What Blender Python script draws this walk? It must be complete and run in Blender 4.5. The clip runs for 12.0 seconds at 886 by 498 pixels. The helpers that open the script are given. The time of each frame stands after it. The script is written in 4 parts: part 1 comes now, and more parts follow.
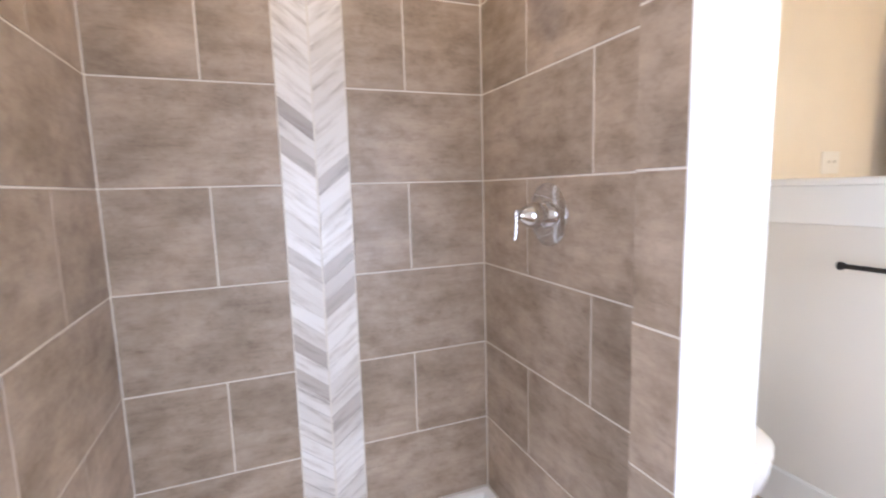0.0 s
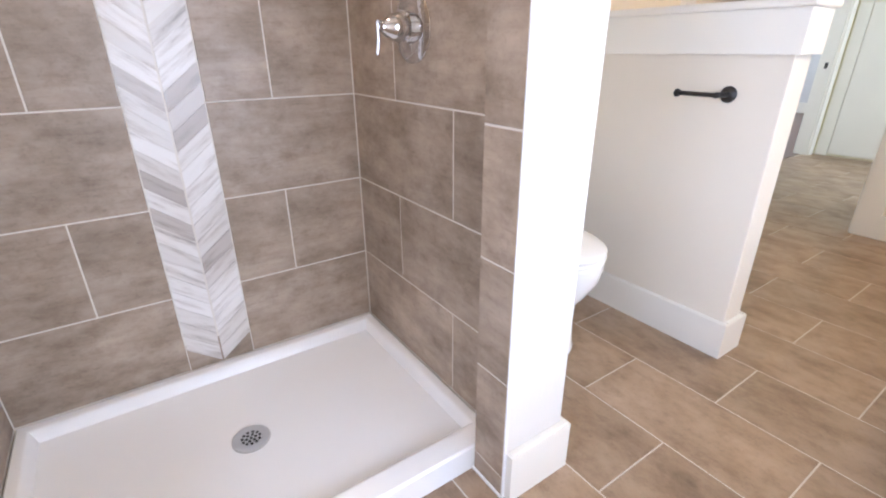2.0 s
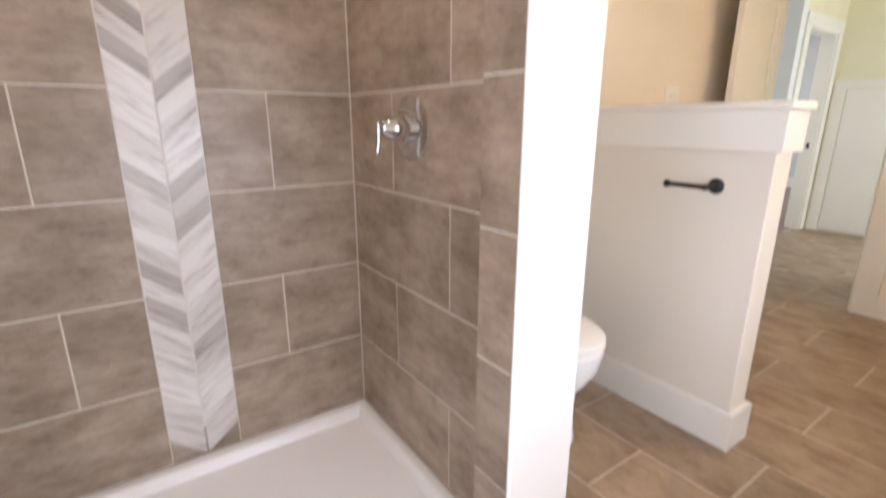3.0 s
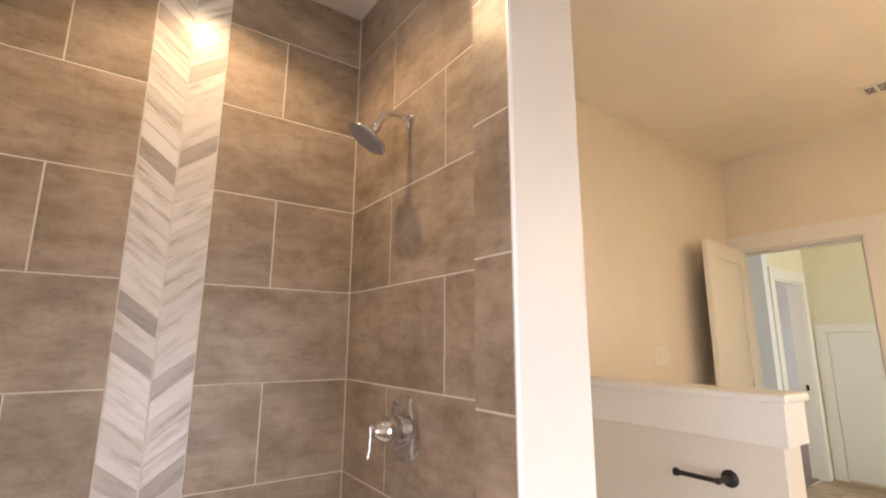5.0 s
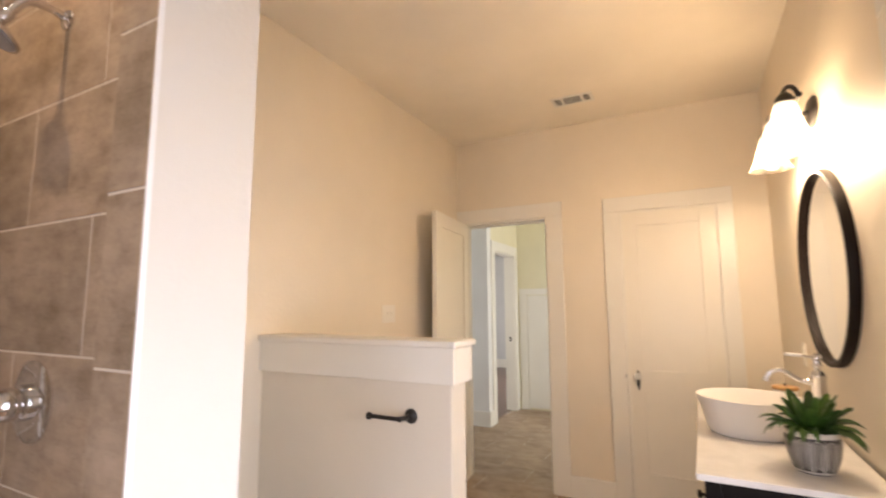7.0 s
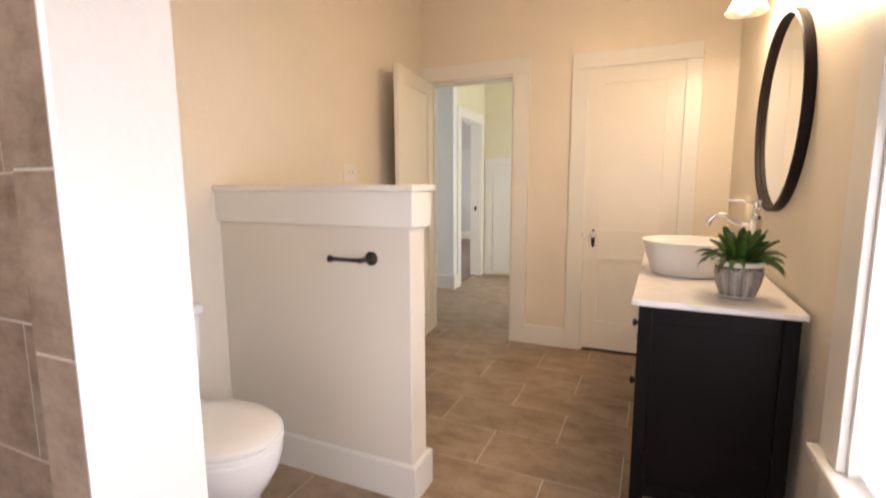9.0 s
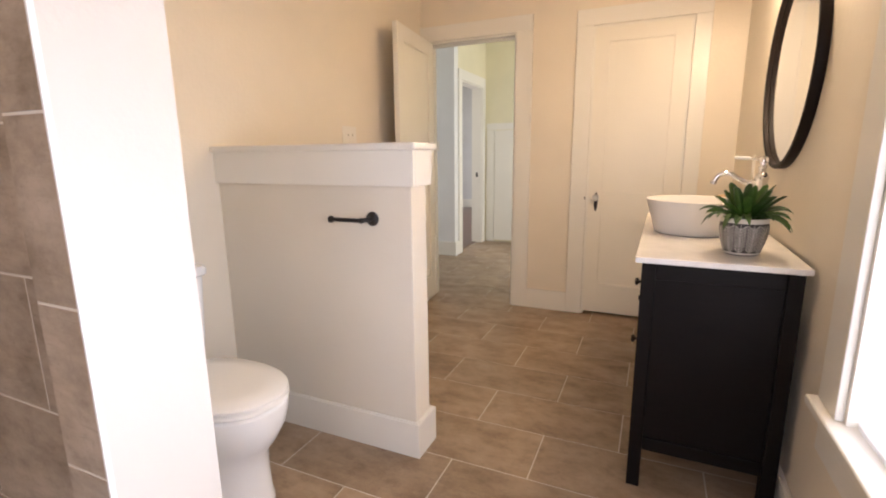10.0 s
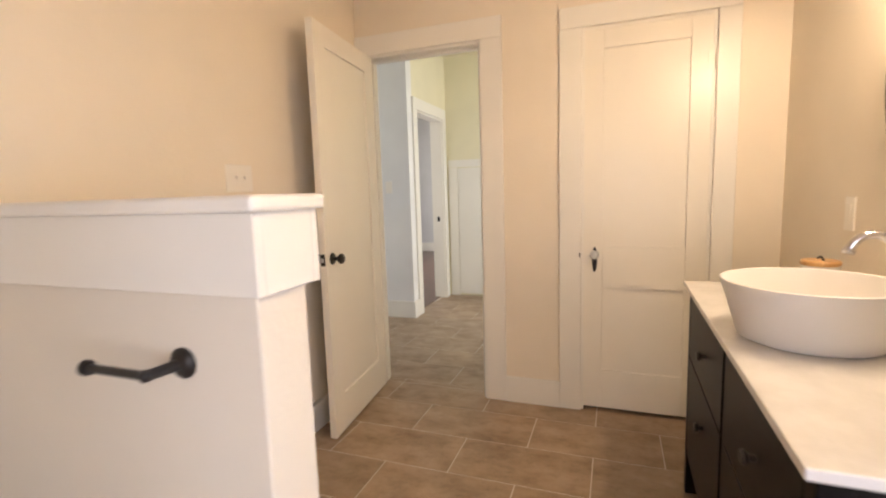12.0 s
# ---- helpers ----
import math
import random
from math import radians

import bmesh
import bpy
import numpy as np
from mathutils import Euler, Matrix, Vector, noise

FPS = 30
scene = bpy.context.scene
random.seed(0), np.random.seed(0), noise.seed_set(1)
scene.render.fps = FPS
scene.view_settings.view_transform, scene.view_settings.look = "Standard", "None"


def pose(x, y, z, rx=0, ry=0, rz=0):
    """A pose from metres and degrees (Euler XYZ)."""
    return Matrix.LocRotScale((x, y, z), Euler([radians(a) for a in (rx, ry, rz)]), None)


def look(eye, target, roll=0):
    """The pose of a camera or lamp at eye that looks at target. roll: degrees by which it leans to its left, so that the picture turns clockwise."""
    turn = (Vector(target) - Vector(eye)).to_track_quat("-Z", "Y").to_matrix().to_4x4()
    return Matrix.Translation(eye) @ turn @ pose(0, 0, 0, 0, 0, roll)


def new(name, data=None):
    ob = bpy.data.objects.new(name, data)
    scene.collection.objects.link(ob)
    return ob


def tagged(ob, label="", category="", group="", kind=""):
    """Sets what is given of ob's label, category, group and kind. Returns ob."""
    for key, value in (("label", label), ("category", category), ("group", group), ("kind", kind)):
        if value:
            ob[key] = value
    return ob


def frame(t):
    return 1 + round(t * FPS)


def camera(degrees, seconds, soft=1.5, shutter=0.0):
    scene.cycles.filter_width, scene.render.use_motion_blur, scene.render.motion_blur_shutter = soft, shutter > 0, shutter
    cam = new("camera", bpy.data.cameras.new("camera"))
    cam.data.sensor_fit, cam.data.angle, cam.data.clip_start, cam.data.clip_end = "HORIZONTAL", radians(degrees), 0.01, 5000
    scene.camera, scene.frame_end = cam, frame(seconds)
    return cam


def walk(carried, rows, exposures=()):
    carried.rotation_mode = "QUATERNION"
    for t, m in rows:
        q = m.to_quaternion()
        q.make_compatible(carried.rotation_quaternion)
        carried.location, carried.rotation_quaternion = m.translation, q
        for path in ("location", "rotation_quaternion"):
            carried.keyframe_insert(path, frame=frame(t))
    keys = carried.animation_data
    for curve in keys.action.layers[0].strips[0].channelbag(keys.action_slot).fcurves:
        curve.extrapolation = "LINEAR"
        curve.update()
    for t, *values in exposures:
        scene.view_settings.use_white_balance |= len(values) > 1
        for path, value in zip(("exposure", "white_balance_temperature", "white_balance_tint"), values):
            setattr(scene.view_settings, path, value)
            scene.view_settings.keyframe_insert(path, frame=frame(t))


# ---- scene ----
cam = camera(86.9, 12.0, soft=2.0, shutter=0.5)
# seconds, stops, kelvin, tint
EXPOSURES = [
    (0.0, 0.30, 5280, 10), (2.0, 0.27, 5280, 10), (2.5, 0.12, 5380, 11), (3.0, 0.0, 5800, 11), (3.6, -0.15, 6380, 12), (5.5, -0.22, 6480, 13),
    (7.0, -0.20, 6420, 15), (9.0, -0.17, 6250, 15), (10.5, -0.22, 6200, 15), (12.0, -0.12, 6300, 15),
]
PATH = [
    (0, (0.013, 0.03, 1.273), (0.74, 1.875, 1.017), -1.6),
    (0.5, (0.037, -0.002, 1.264), (0.989, 1.73, 0.961), -1.1),
    (1, (0.07, -0.023, 1.239), (1.163, 1.598, 0.817), 0.1),
    (1.5, (0.073, -0.028, 1.188), (1.156, 1.536, 0.571), 0.3),
    (2, (0.063, -0.032, 1.137), (1.103, 1.484, 0.349), -0.3),
    (2.5, (0.064, -0.027, 1.132), (1.107, 1.48, 0.331), -0.5),
    (3, (0.081, -0.014, 1.209), (1.18, 1.572, 0.682), 0.1),
    (3.5, (0.092, -0.006, 1.299), (1.224, 1.634, 1.132), 1.3),
    (3.7, (0.074, -0.015, 1.336), (1.218, 1.626, 1.313), 2.2),
    (5.3, (0.099, -0.022, 1.432), (1.235, 1.573, 1.84), 0.6),
    (5.5, (0.115, -0.035, 1.424), (1.317, 1.514, 1.816), 0.5),
    (6, (0.167, -0.085, 1.414), (1.6, 1.27, 1.745), 0.2),
    (6.2, (0.196, -0.1, 1.418), (1.713, 1.168, 1.719), 0.2),
    (6.5, (0.213, -0.13, 1.409), (1.837, 1.001, 1.695), -0.2),
    (7, (0.261, -0.166, 1.401), (2.017, 0.758, 1.645), -0.3),
    (7.2, (0.255, -0.192, 1.406), (2.044, 0.678, 1.617), -0.2),
    (8.8, (0.301, -0.185, 1.292), (2.122, 0.621, 1.11), 0.0),
    (9, (0.294, -0.191, 1.27), (2.104, 0.615, 1.001), -0.2),
    (9.5, (0.287, -0.195, 1.232), (2.079, 0.606, 0.847), 0.0),
    (10, (0.299, -0.185, 1.229), (2.088, 0.618, 0.833), -0.6),
    (10.5, (0.425, -0.145, 1.246), (2.237, 0.635, 0.919), -1.2),
    (10.6, (0.468, -0.142, 1.259), (2.28, 0.646, 0.949), -0.8),
    (11, (0.606, -0.126, 1.269), (2.405, 0.695, 0.971), -0.4),
    (11.2, (0.713, -0.077, 1.259), (2.524, 0.718, 0.964), -0.2),
    (11.5, (0.915, 0.009, 1.271), (2.75, 0.771, 1.035), -0.5),
    (11.6, (0.983, 0.029, 1.281), (2.831, 0.762, 1.06), -0.8),
    (12, (1.257, 0.102, 1.269), (3.121, 0.787, 1.027), -1.8),
]
walk(cam, [(t, look(eye, target, roll)) for t, eye, target, roll in PATH], EXPOSURES)

# ---- world and lights ----
world = bpy.data.worlds.new("world")
scene.world = world
world.use_nodes = True
wn = world.node_tree
sky = wn.nodes.new("ShaderNodeTexSky")
sky.sky_type = "NISHITA"
sky.sun_disc = False
sky.sun_elevation, sky.sun_rotation = radians(50), radians(150)
wn.links.new(sky.outputs["Color"], wn.nodes["Background"].inputs["Color"])
wn.nodes["Background"].inputs["Strength"].default_value = 0.1


def area_lamp(name, m, sx, sy, watts, color):
    data = bpy.data.lights.new(name, "AREA")
    data.shape, data.size, data.size_y, data.energy, data.color = "RECTANGLE", sx, sy, watts, color
    ob = new(name, data)
    ob.matrix_world = m
    return ob


def bulb_lamp(name, place, watts, color, radius=0.03):
    data = bpy.data.lights.new(name, "POINT")
    data.energy, data.color, data.shadow_soft_size = watts, color, radius
    ob = new(name, data)
    ob.location = place
    return ob


DAY = (0.945, 0.915, 0.98)
WARM = (1.0, 0.75, 0.475)
# daylight at the bathroom's south window
area_lamp("window_daylight", look((0.916, -0.735, 0.98), (0.916, 2.0, 0.98)), 1.44, 0.84, 26, DAY)
# fill lamp in an invented west opening, out of view
area_lamp("west_fill_lamp", look((-1.24, -0.08, 1.25), (2.0, -0.08, 1.1)), 0.9, 1.35, 23, DAY)
# added lamps that brighten the hall and the room beyond; their windows are invented
area_lamp("hall_north_fill", look((4.7, 4.32, 1.5), (4.9, 2.0, 1.3)), 0.9, 1.4, 20, (0.95, 0.98, 0.97))
area_lamp("far_room_fill", look((8.1, 4.32, 1.5), (8.1, 2.0, 1.2)), 1.1, 1.3, 95, (1.0, 0.96, 0.93))
area_lamp("hall_south_fill", look((5.2, -1.18, 1.5), (5.2, 3, 1.5)), 1.2, 1.5, 56, (1.0, 0.97, 0.86))
# the shower's ceiling can light
spot = bpy.data.lights.new("shower_can_lamp", "SPOT")
spot.energy, spot.color, spot.spot_size, spot.spot_blend, spot.shadow_soft_size = 29, (1.0, 0.67, 0.36), radians(132), 0.5, 0.02
spot_ob = new("shower_can_lamp", spot)
spot_ob.location = (0.26, 1.20, 2.725)

# ---- materials ----


def material(name, color, rough=0.5, metal=0.0, spec=0.5):
    mat = bpy.data.materials.new(name)
    mat.use_nodes = True
    b = mat.node_tree.nodes["Principled BSDF"]
    b.inputs["Base Color"].default_value = (*color, 1)
    b.inputs["Roughness"].default_value = rough
    b.inputs["Metallic"].default_value = metal
    b.inputs["Specular IOR Level"].default_value = spec
    return mat, mat.node_tree, b


def mapped(nt, scale, per_object=False, coord="Object"):
    tc = nt.nodes.new("ShaderNodeTexCoord")
    mp = nt.nodes.new("ShaderNodeMapping")
    mp.inputs["Scale"].default_value = scale
    nt.links.new(tc.outputs[coord], mp.inputs["Vector"])
    if per_object:
        info = nt.nodes.new("ShaderNodeObjectInfo")
        mul = nt.nodes.new("ShaderNodeMath")
        mul.operation = "MULTIPLY"
        mul.inputs[1].default_value = 40
        nt.links.new(info.outputs["Random"], mul.inputs[0])
        nt.links.new(mul.outputs[0], mp.inputs["Location"])
    return mp.outputs["Vector"]


def noise_tex(nt, vec, scale, detail=4, rough=0.55):
    n = nt.nodes.new("ShaderNodeTexNoise")
    n.inputs["Scale"].default_value, n.inputs["Detail"].default_value, n.inputs["Roughness"].default_value = scale, detail, rough
    nt.links.new(vec, n.inputs["Vector"])
    return n.outputs["Fac"]


def ramp(nt, fac, stops):
    r = nt.nodes.new("ShaderNodeValToRGB")
    els = r.color_ramp.elements
    while len(els) < len(stops):
        els.new(0.5)
    for e, (p, c) in zip(els, stops):
        e.position, e.color = p, (*c, 1)
    nt.links.new(fac, r.inputs["Fac"])
    return r.outputs["Color"]


def mix(nt, kind, fac, a, b):
    m = nt.nodes.new("ShaderNodeMix")
    m.data_type, m.blend_type = "RGBA", kind
    if isinstance(fac, (int, float)):
        m.inputs[0].default_value = fac
    else:
        nt.links.new(fac, m.inputs[0])
    for sock, v in ((m.inputs[6], a), (m.inputs[7], b)):
        if isinstance(v, tuple):
            sock.default_value = (*v, 1)
        else:
            nt.links.new(v, sock)
    return m.outputs[2]


def bump(nt, b, fac, strength, distance):
    n = nt.nodes.new("ShaderNodeBump")
    n.inputs["Strength"].default_value, n.inputs["Distance"].default_value = strength, distance
    nt.links.new(fac, n.inputs["Height"])
    nt.links.new(n.outputs["Normal"], b.inputs["Normal"])


def paint(name, color, rough, grain=55.0, strength=0.25, blotch=0.06):
    mat, nt, b = material(name, color, rough)
    v = mapped(nt, (1, 1, 1))
    big = noise_tex(nt, v, 1.7, 3)
    dark = tuple(c * (1 - blotch) for c in color)
    lite = tuple(min(1, c * (1 + blotch * 0.5)) for c in color)
    nt.links.new(ramp(nt, big, [(0.3, dark), (0.7, lite)]), b.inputs["Base Color"])
    bump(nt, b, noise_tex(nt, v, grain, 3), strength, 0.004)
    return mat


def stone_tile(name, deep, base, pale, rough, drift=0.5):
    """Stone-look porcelain: cloudy ground, long drifting streaks and short dark scratches along the tile."""
    mat, nt, b = material(name, base, rough)
    cloud = noise_tex(nt, mapped(nt, (1, 1.7, 1), True), 4.0, 8, 0.66)
    c = ramp(nt, cloud, [(0.28, deep), (0.52, base), (0.74, pale)])
    streak = noise_tex(nt, mapped(nt, (2.0, 12.0, 3), True), 2.4, 8, 0.70)
    c = mix(nt, "MULTIPLY", drift, c, ramp(nt, streak, [(0.30, (0.60, 0.56, 0.52)), (0.50, (1, 1, 1)), (0.72, (1.14, 1.13, 1.11))]))
    scratch = noise_tex(nt, mapped(nt, (5, 34, 8), True), 2.6, 6, 0.72)
    c = mix(nt, "MULTIPLY", drift * 0.9, c, ramp(nt, scratch, [(0.30, (0.52, 0.48, 0.44)), (0.42, (1, 1, 1)), (0.75, (1.07, 1.07, 1.06))]))
    blot = noise_tex(nt, mapped(nt, (1.0, 1.3, 1.0), True), 15.0, 6, 0.68)
    c = mix(nt, "MULTIPLY", 0.62, c, ramp(nt, blot, [(0.32, (0.68, 0.65, 0.62)), (0.48, (1, 1, 1)), (0.7, (1.1, 1.09, 1.07))]))
    speck = noise_tex(nt, mapped(nt, (1, 1, 1), True), 90.0, 2, 0.5)
    c = mix(nt, "MULTIPLY", 0.35, c, ramp(nt, speck, [(0.30, (0.7, 0.69, 0.68)), (0.40, (1, 1, 1))]))
    info = nt.nodes.new("ShaderNodeObjectInfo")
    c = mix(nt, "MULTIPLY", 1.0, c, ramp(nt, info.outputs["Random"], [(0.0, (0.9, 0.9, 0.9)), (1.0, (1.06, 1.05, 1.04))]))
    nt.links.new(c, b.inputs["Base Color"])
    rr = ramp(nt, cloud, [(0.3, (rough + 0.1,) * 3), (0.7, (rough - 0.06,) * 3)])
    nt.links.new(rr, b.inputs["Roughness"])
    bump(nt, b, scratch, 0.14, 0.002)
    return mat


M_WALL = paint("beige_wall_paint", (0.80, 0.72, 0.59), 0.5, 48, 0.34, 0.05)
M_CREAM = paint("cream_half_wall_paint", (0.75, 0.695, 0.60), 0.5, 60, 0.2, 0.04)
M_CEIL = paint("ceiling_paint", (0.90, 0.83, 0.71), 0.6, 60, 0.35)
M_TRIM = paint("white_trim_paint", (0.81, 0.785, 0.72), 0.35, 25, 0.06, 0.03)
M_DOOR = paint("white_door_paint", (0.83, 0.79, 0.70), 0.32, 18, 0.07, 0.04)
M_WHITE = paint("white_satin_wall_paint", (0.72, 0.69, 0.645), 0.45, 60, 0.2, 0.03)
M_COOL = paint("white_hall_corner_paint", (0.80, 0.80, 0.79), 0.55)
M_GREY = paint("pale_grey_wall_paint", (0.62, 0.62, 0.62), 0.6)
M_HALL = paint("pale_yellow_hall_paint", (0.78, 0.73, 0.53), 0.6)
M_TILE = stone_tile("taupe_stone_tile", (0.205, 0.158, 0.112), (0.372, 0.300, 0.230), (0.485, 0.405, 0.326), 0.40, 0.42)
M_FLOOR = stone_tile("taupe_floor_tile", (0.180, 0.120, 0.073), (0.325, 0.235, 0.155), (0.41, 0.308, 0.218), 0.38, 0.12)
M_GROUT = paint("pale_grout", (0.74, 0.70, 0.63), 0.85, 90, 0.3)
M_FGROUT = paint("sand_floor_grout", (0.62, 0.56, 0.49), 0.85, 90, 0.3)
M_PAN = paint("white_acrylic_pan", (0.90, 0.90, 0.90), 0.22, 8, 0.02, 0.01)
M_PORC = paint("white_porcelain", (0.84, 0.83, 0.81), 0.12, 4, 0.01, 0.01)
M_SEAT = paint("white_toilet_seat_plastic", (0.84, 0.82, 0.78), 0.25, 6, 0.01, 0.01)
M_BASIN = paint("matte_white_basin", (0.80, 0.775, 0.745), 0.38, 6, 0.01, 0.01)
M_CHROME = material("chrome", (0.72, 0.72, 0.74), 0.04, 1.0)[0]
M_STEEL = material("brushed_steel", (0.62, 0.62, 0.62), 0.28, 1.0)[0]
M_BLACK = paint("oil_rubbed_bronze", (0.012, 0.0095, 0.0085), 0.42, 40, 0.1, 0.2)
M_RIM = material("black_mirror_rim", (0.014, 0.009, 0.007), 0.5, 0.0, 0.15)[0]
M_RUBBER = paint("grey_spray_nozzle_face", (0.27, 0.27, 0.275), 0.4, 200, 0.6, 0.3)
# near-black colour for the shade inside small openings
M_HOLLOW_SHADE = material("black_hollow_shade", (0.01, 0.01, 0.01), 0.8)[0]
M_MIRROR = material("mirror_silver", (0.93, 0.93, 0.92), 0.015, 1.0)[0]
M_PLASTIC = material("white_plastic_plate", (0.83, 0.79, 0.71), 0.35)[0]
M_SOIL = paint("dark_soil", (0.03, 0.02, 0.015), 0.95, 80, 1.0, 0.4)
M_BLIND, nt_, b_ = material("white_blind_slat", (0.88, 0.88, 0.88), 0.5)
tr_ = nt_.nodes.new("ShaderNodeBsdfTranslucent")
tr_.inputs["Color"].default_value = (0.85, 0.85, 0.85, 1)
mx_ = nt_.nodes.new("ShaderNodeMixShader")
mx_.inputs[0].default_value = 0.4
nt_.links.new(b_.outputs[0], mx_.inputs[1])
nt_.links.new(tr_.outputs[0], mx_.inputs[2])
nt_.links.new(mx_.outputs[0], nt_.nodes["Material Output"].inputs["Surface"])
M_SKYGLOW = bpy.data.materials.new("bright_sky_backdrop")
M_SKYGLOW.use_nodes = True
em = M_SKYGLOW.node_tree.nodes.new("ShaderNodeEmission")
em.inputs["Color"].default_value, em.inputs["Strength"].default_value = (0.92, 0.96, 1, 1), 3.0
M_SKYGLOW.node_tree.links.new(em.outputs[0], M_SKYGLOW.node_tree.nodes["Material Output"].inputs["Surface"])


def glow(name, color, strength):
    mat, nt, b = material(name, (0.9, 0.9, 0.9), 0.3)
    b.inputs["Emission Color"].default_value = (*color, 1)
    b.inputs["Emission Strength"].default_value = strength
    return mat


M_BULB = glow("lit_bulb", (1.0, 0.82, 0.58), 30)


def thin_glass(name, tint, clear, frost):
    mat = bpy.data.materials.new(name)
    mat.use_nodes = True
    nt = mat.node_tree
    tr, gl, ts = (nt.nodes.new("ShaderNodeBsdf" + k) for k in ("Transparent", "Glossy", "Translucent"))
    tr.inputs["Color"].default_value = (*tint, 1)
    ts.inputs["Color"].default_value = (*tint, 1)
    gl.inputs["Roughness"].default_value = 0.05
    m1, m2 = nt.nodes.new("ShaderNodeMixShader"), nt.nodes.new("ShaderNodeMixShader")
    m1.inputs[0].default_value, m2.inputs[0].default_value = frost, 1 - clear
    nt.links.new(tr.outputs[0], m1.inputs[1])
    nt.links.new(ts.outputs[0], m1.inputs[2])
    nt.links.new(m1.outputs[0], m2.inputs[1])
    nt.links.new(gl.outputs[0], m2.inputs[2])
    nt.links.new(m2.outputs[0], nt.nodes["Material Output"].inputs["Surface"])
    return mat


M_SHADE = thin_glass("frosted_shade_glass", (1, 0.97, 0.92), 0.9, 0.3)
M_PANE = thin_glass("window_glass", (1, 1, 1), 0.93, 0.0)
M_CRYSTAL, nt_, b_ = material("crystal_knob_glass", (0.9, 0.92, 0.92), 0.03)
b_.inputs["Transmission Weight"].default_value = 0.45

# dark stained vanity wood
M_DARK, nt_, b_ = material("black_brown_wood", (0.006, 0.0045, 0.0042), 0.42, 0.0, 0.13)
v_ = mapped(nt_, (3, 3, 30))
g_ = noise_tex(nt_, v_, 3, 6, 0.6)
nt_.links.new(ramp(nt_, g_, [(0.3, (0.005, 0.0038, 0.0035)), (0.7, (0.0075, 0.0056, 0.0052))]), b_.inputs["Base Color"])
bump(nt_, b_, g_, 0.03, 0.001)

# white quartz top
M_QUARTZ, nt_, b_ = material("white_quartz", (0.84, 0.82, 0.78), 0.2)
q_ = noise_tex(nt_, mapped(nt_, (1, 1, 1)), 9, 6, 0.7)
nt_.links.new(ramp(nt_, q_, [(0.35, (0.68, 0.66, 0.63)), (0.6, (0.76, 0.74, 0.71))]), b_.inputs["Base Color"])

# chevron marble slips: tone by piece, streaks along the slip
M_MARBLE, nt_, b_ = material("banded_marble", (0.7, 0.66, 0.6), 0.29)
st_ = noise_tex(nt_, mapped(nt_, (2.4, 17, 3), True), 2.4, 7, 0.62)
inf_ = nt_.nodes.new("ShaderNodeObjectInfo")
tone_ = ramp(nt_, inf_.outputs["Random"], [(0.0, (0.38, 0.34, 0.31)), (0.12, (0.50, 0.46, 0.425)), (0.22, (0.67, 0.64, 0.605)), (0.55, (0.77, 0.745, 0.715)), (1.0, (0.83, 0.81, 0.79))])
vein_ = ramp(nt_, st_, [(0.30, (0.46, 0.43, 0.40)), (0.40, (0.78, 0.755, 0.73)), (0.52, (0.98, 0.975, 0.97)), (0.62, (1, 1, 1))])
nt_.links.new(mix(nt_, "MULTIPLY", 0.9, tone_, vein_), b_.inputs["Base Color"])
bump(nt_, b_, st_, 0.15, 0.002)

# brown wood floor of the far room
M_WOOD, nt_, b_ = material("brown_floor_boards", (0.11, 0.065, 0.045), 0.35)
w_ = noise_tex(nt_, mapped(nt_, (20, 2, 2)), 3, 6, 0.6)
nt_.links.new(ramp(nt_, w_, [(0.3, (0.075, 0.045, 0.032)), (0.7, (0.15, 0.09, 0.065))]), b_.inputs["Base Color"])

# lid wood
M_LID, nt_, b_ = material("honey_wood_lid", (0.55, 0.32, 0.12), 0.4)
l_ = noise_tex(nt_, mapped(nt_, (2, 30, 2)), 4, 5)
nt_.links.new(ramp(nt_, l_, [(0.3, (0.42, 0.23, 0.08)), (0.7, (0.62, 0.38, 0.16))]), b_.inputs["Base Color"])

# leaves: blade green with lighter tip tone by piece
M_LEAF, nt_, b_ = material("green_leaf", (0.045, 0.12, 0.02), 0.38)
lf_ = noise_tex(nt_, mapped(nt_, (1, 1, 1), True), 18, 3)
inf_ = nt_.nodes.new("ShaderNodeObjectInfo")
lc_ = mix(nt_, "MULTIPLY", 1.0, ramp(nt_, lf_, [(0.3, (0.022, 0.06, 0.010)), (0.7, (0.062, 0.135, 0.022))]), ramp(nt_, inf_.outputs["Random"], [(0, (0.6, 0.65, 0.6)), (1, (1.25, 1.2, 1.1))]))
nt_.links.new(lc_, b_.inputs["Base Color"])

M_POT = paint("charcoal_pot_glaze", (0.035, 0.03, 0.028), 0.6, 60, 0.3, 0.2)
M_POTLINE = paint("white_pot_glaze", (0.72, 0.68, 0.62), 0.55, 60, 0.1)

# ---- mesh helpers ----


def part(name, bm, mat, parent=None, label="", smooth=False):
    me = bpy.data.meshes.new(name)
    bmesh.ops.recalc_face_normals(bm, faces=bm.faces[:])
    if smooth:
        for f in bm.faces:
            f.smooth = True
    bm.to_mesh(me)
    bm.free()
    if smooth:
        me.set_sharp_from_angle(angle=radians(38))
    me.materials.append(mat)
    ob = new(name, me)
    if parent is not None:
        ob.parent = parent
    if label:
        ob["label"] = label
    return ob


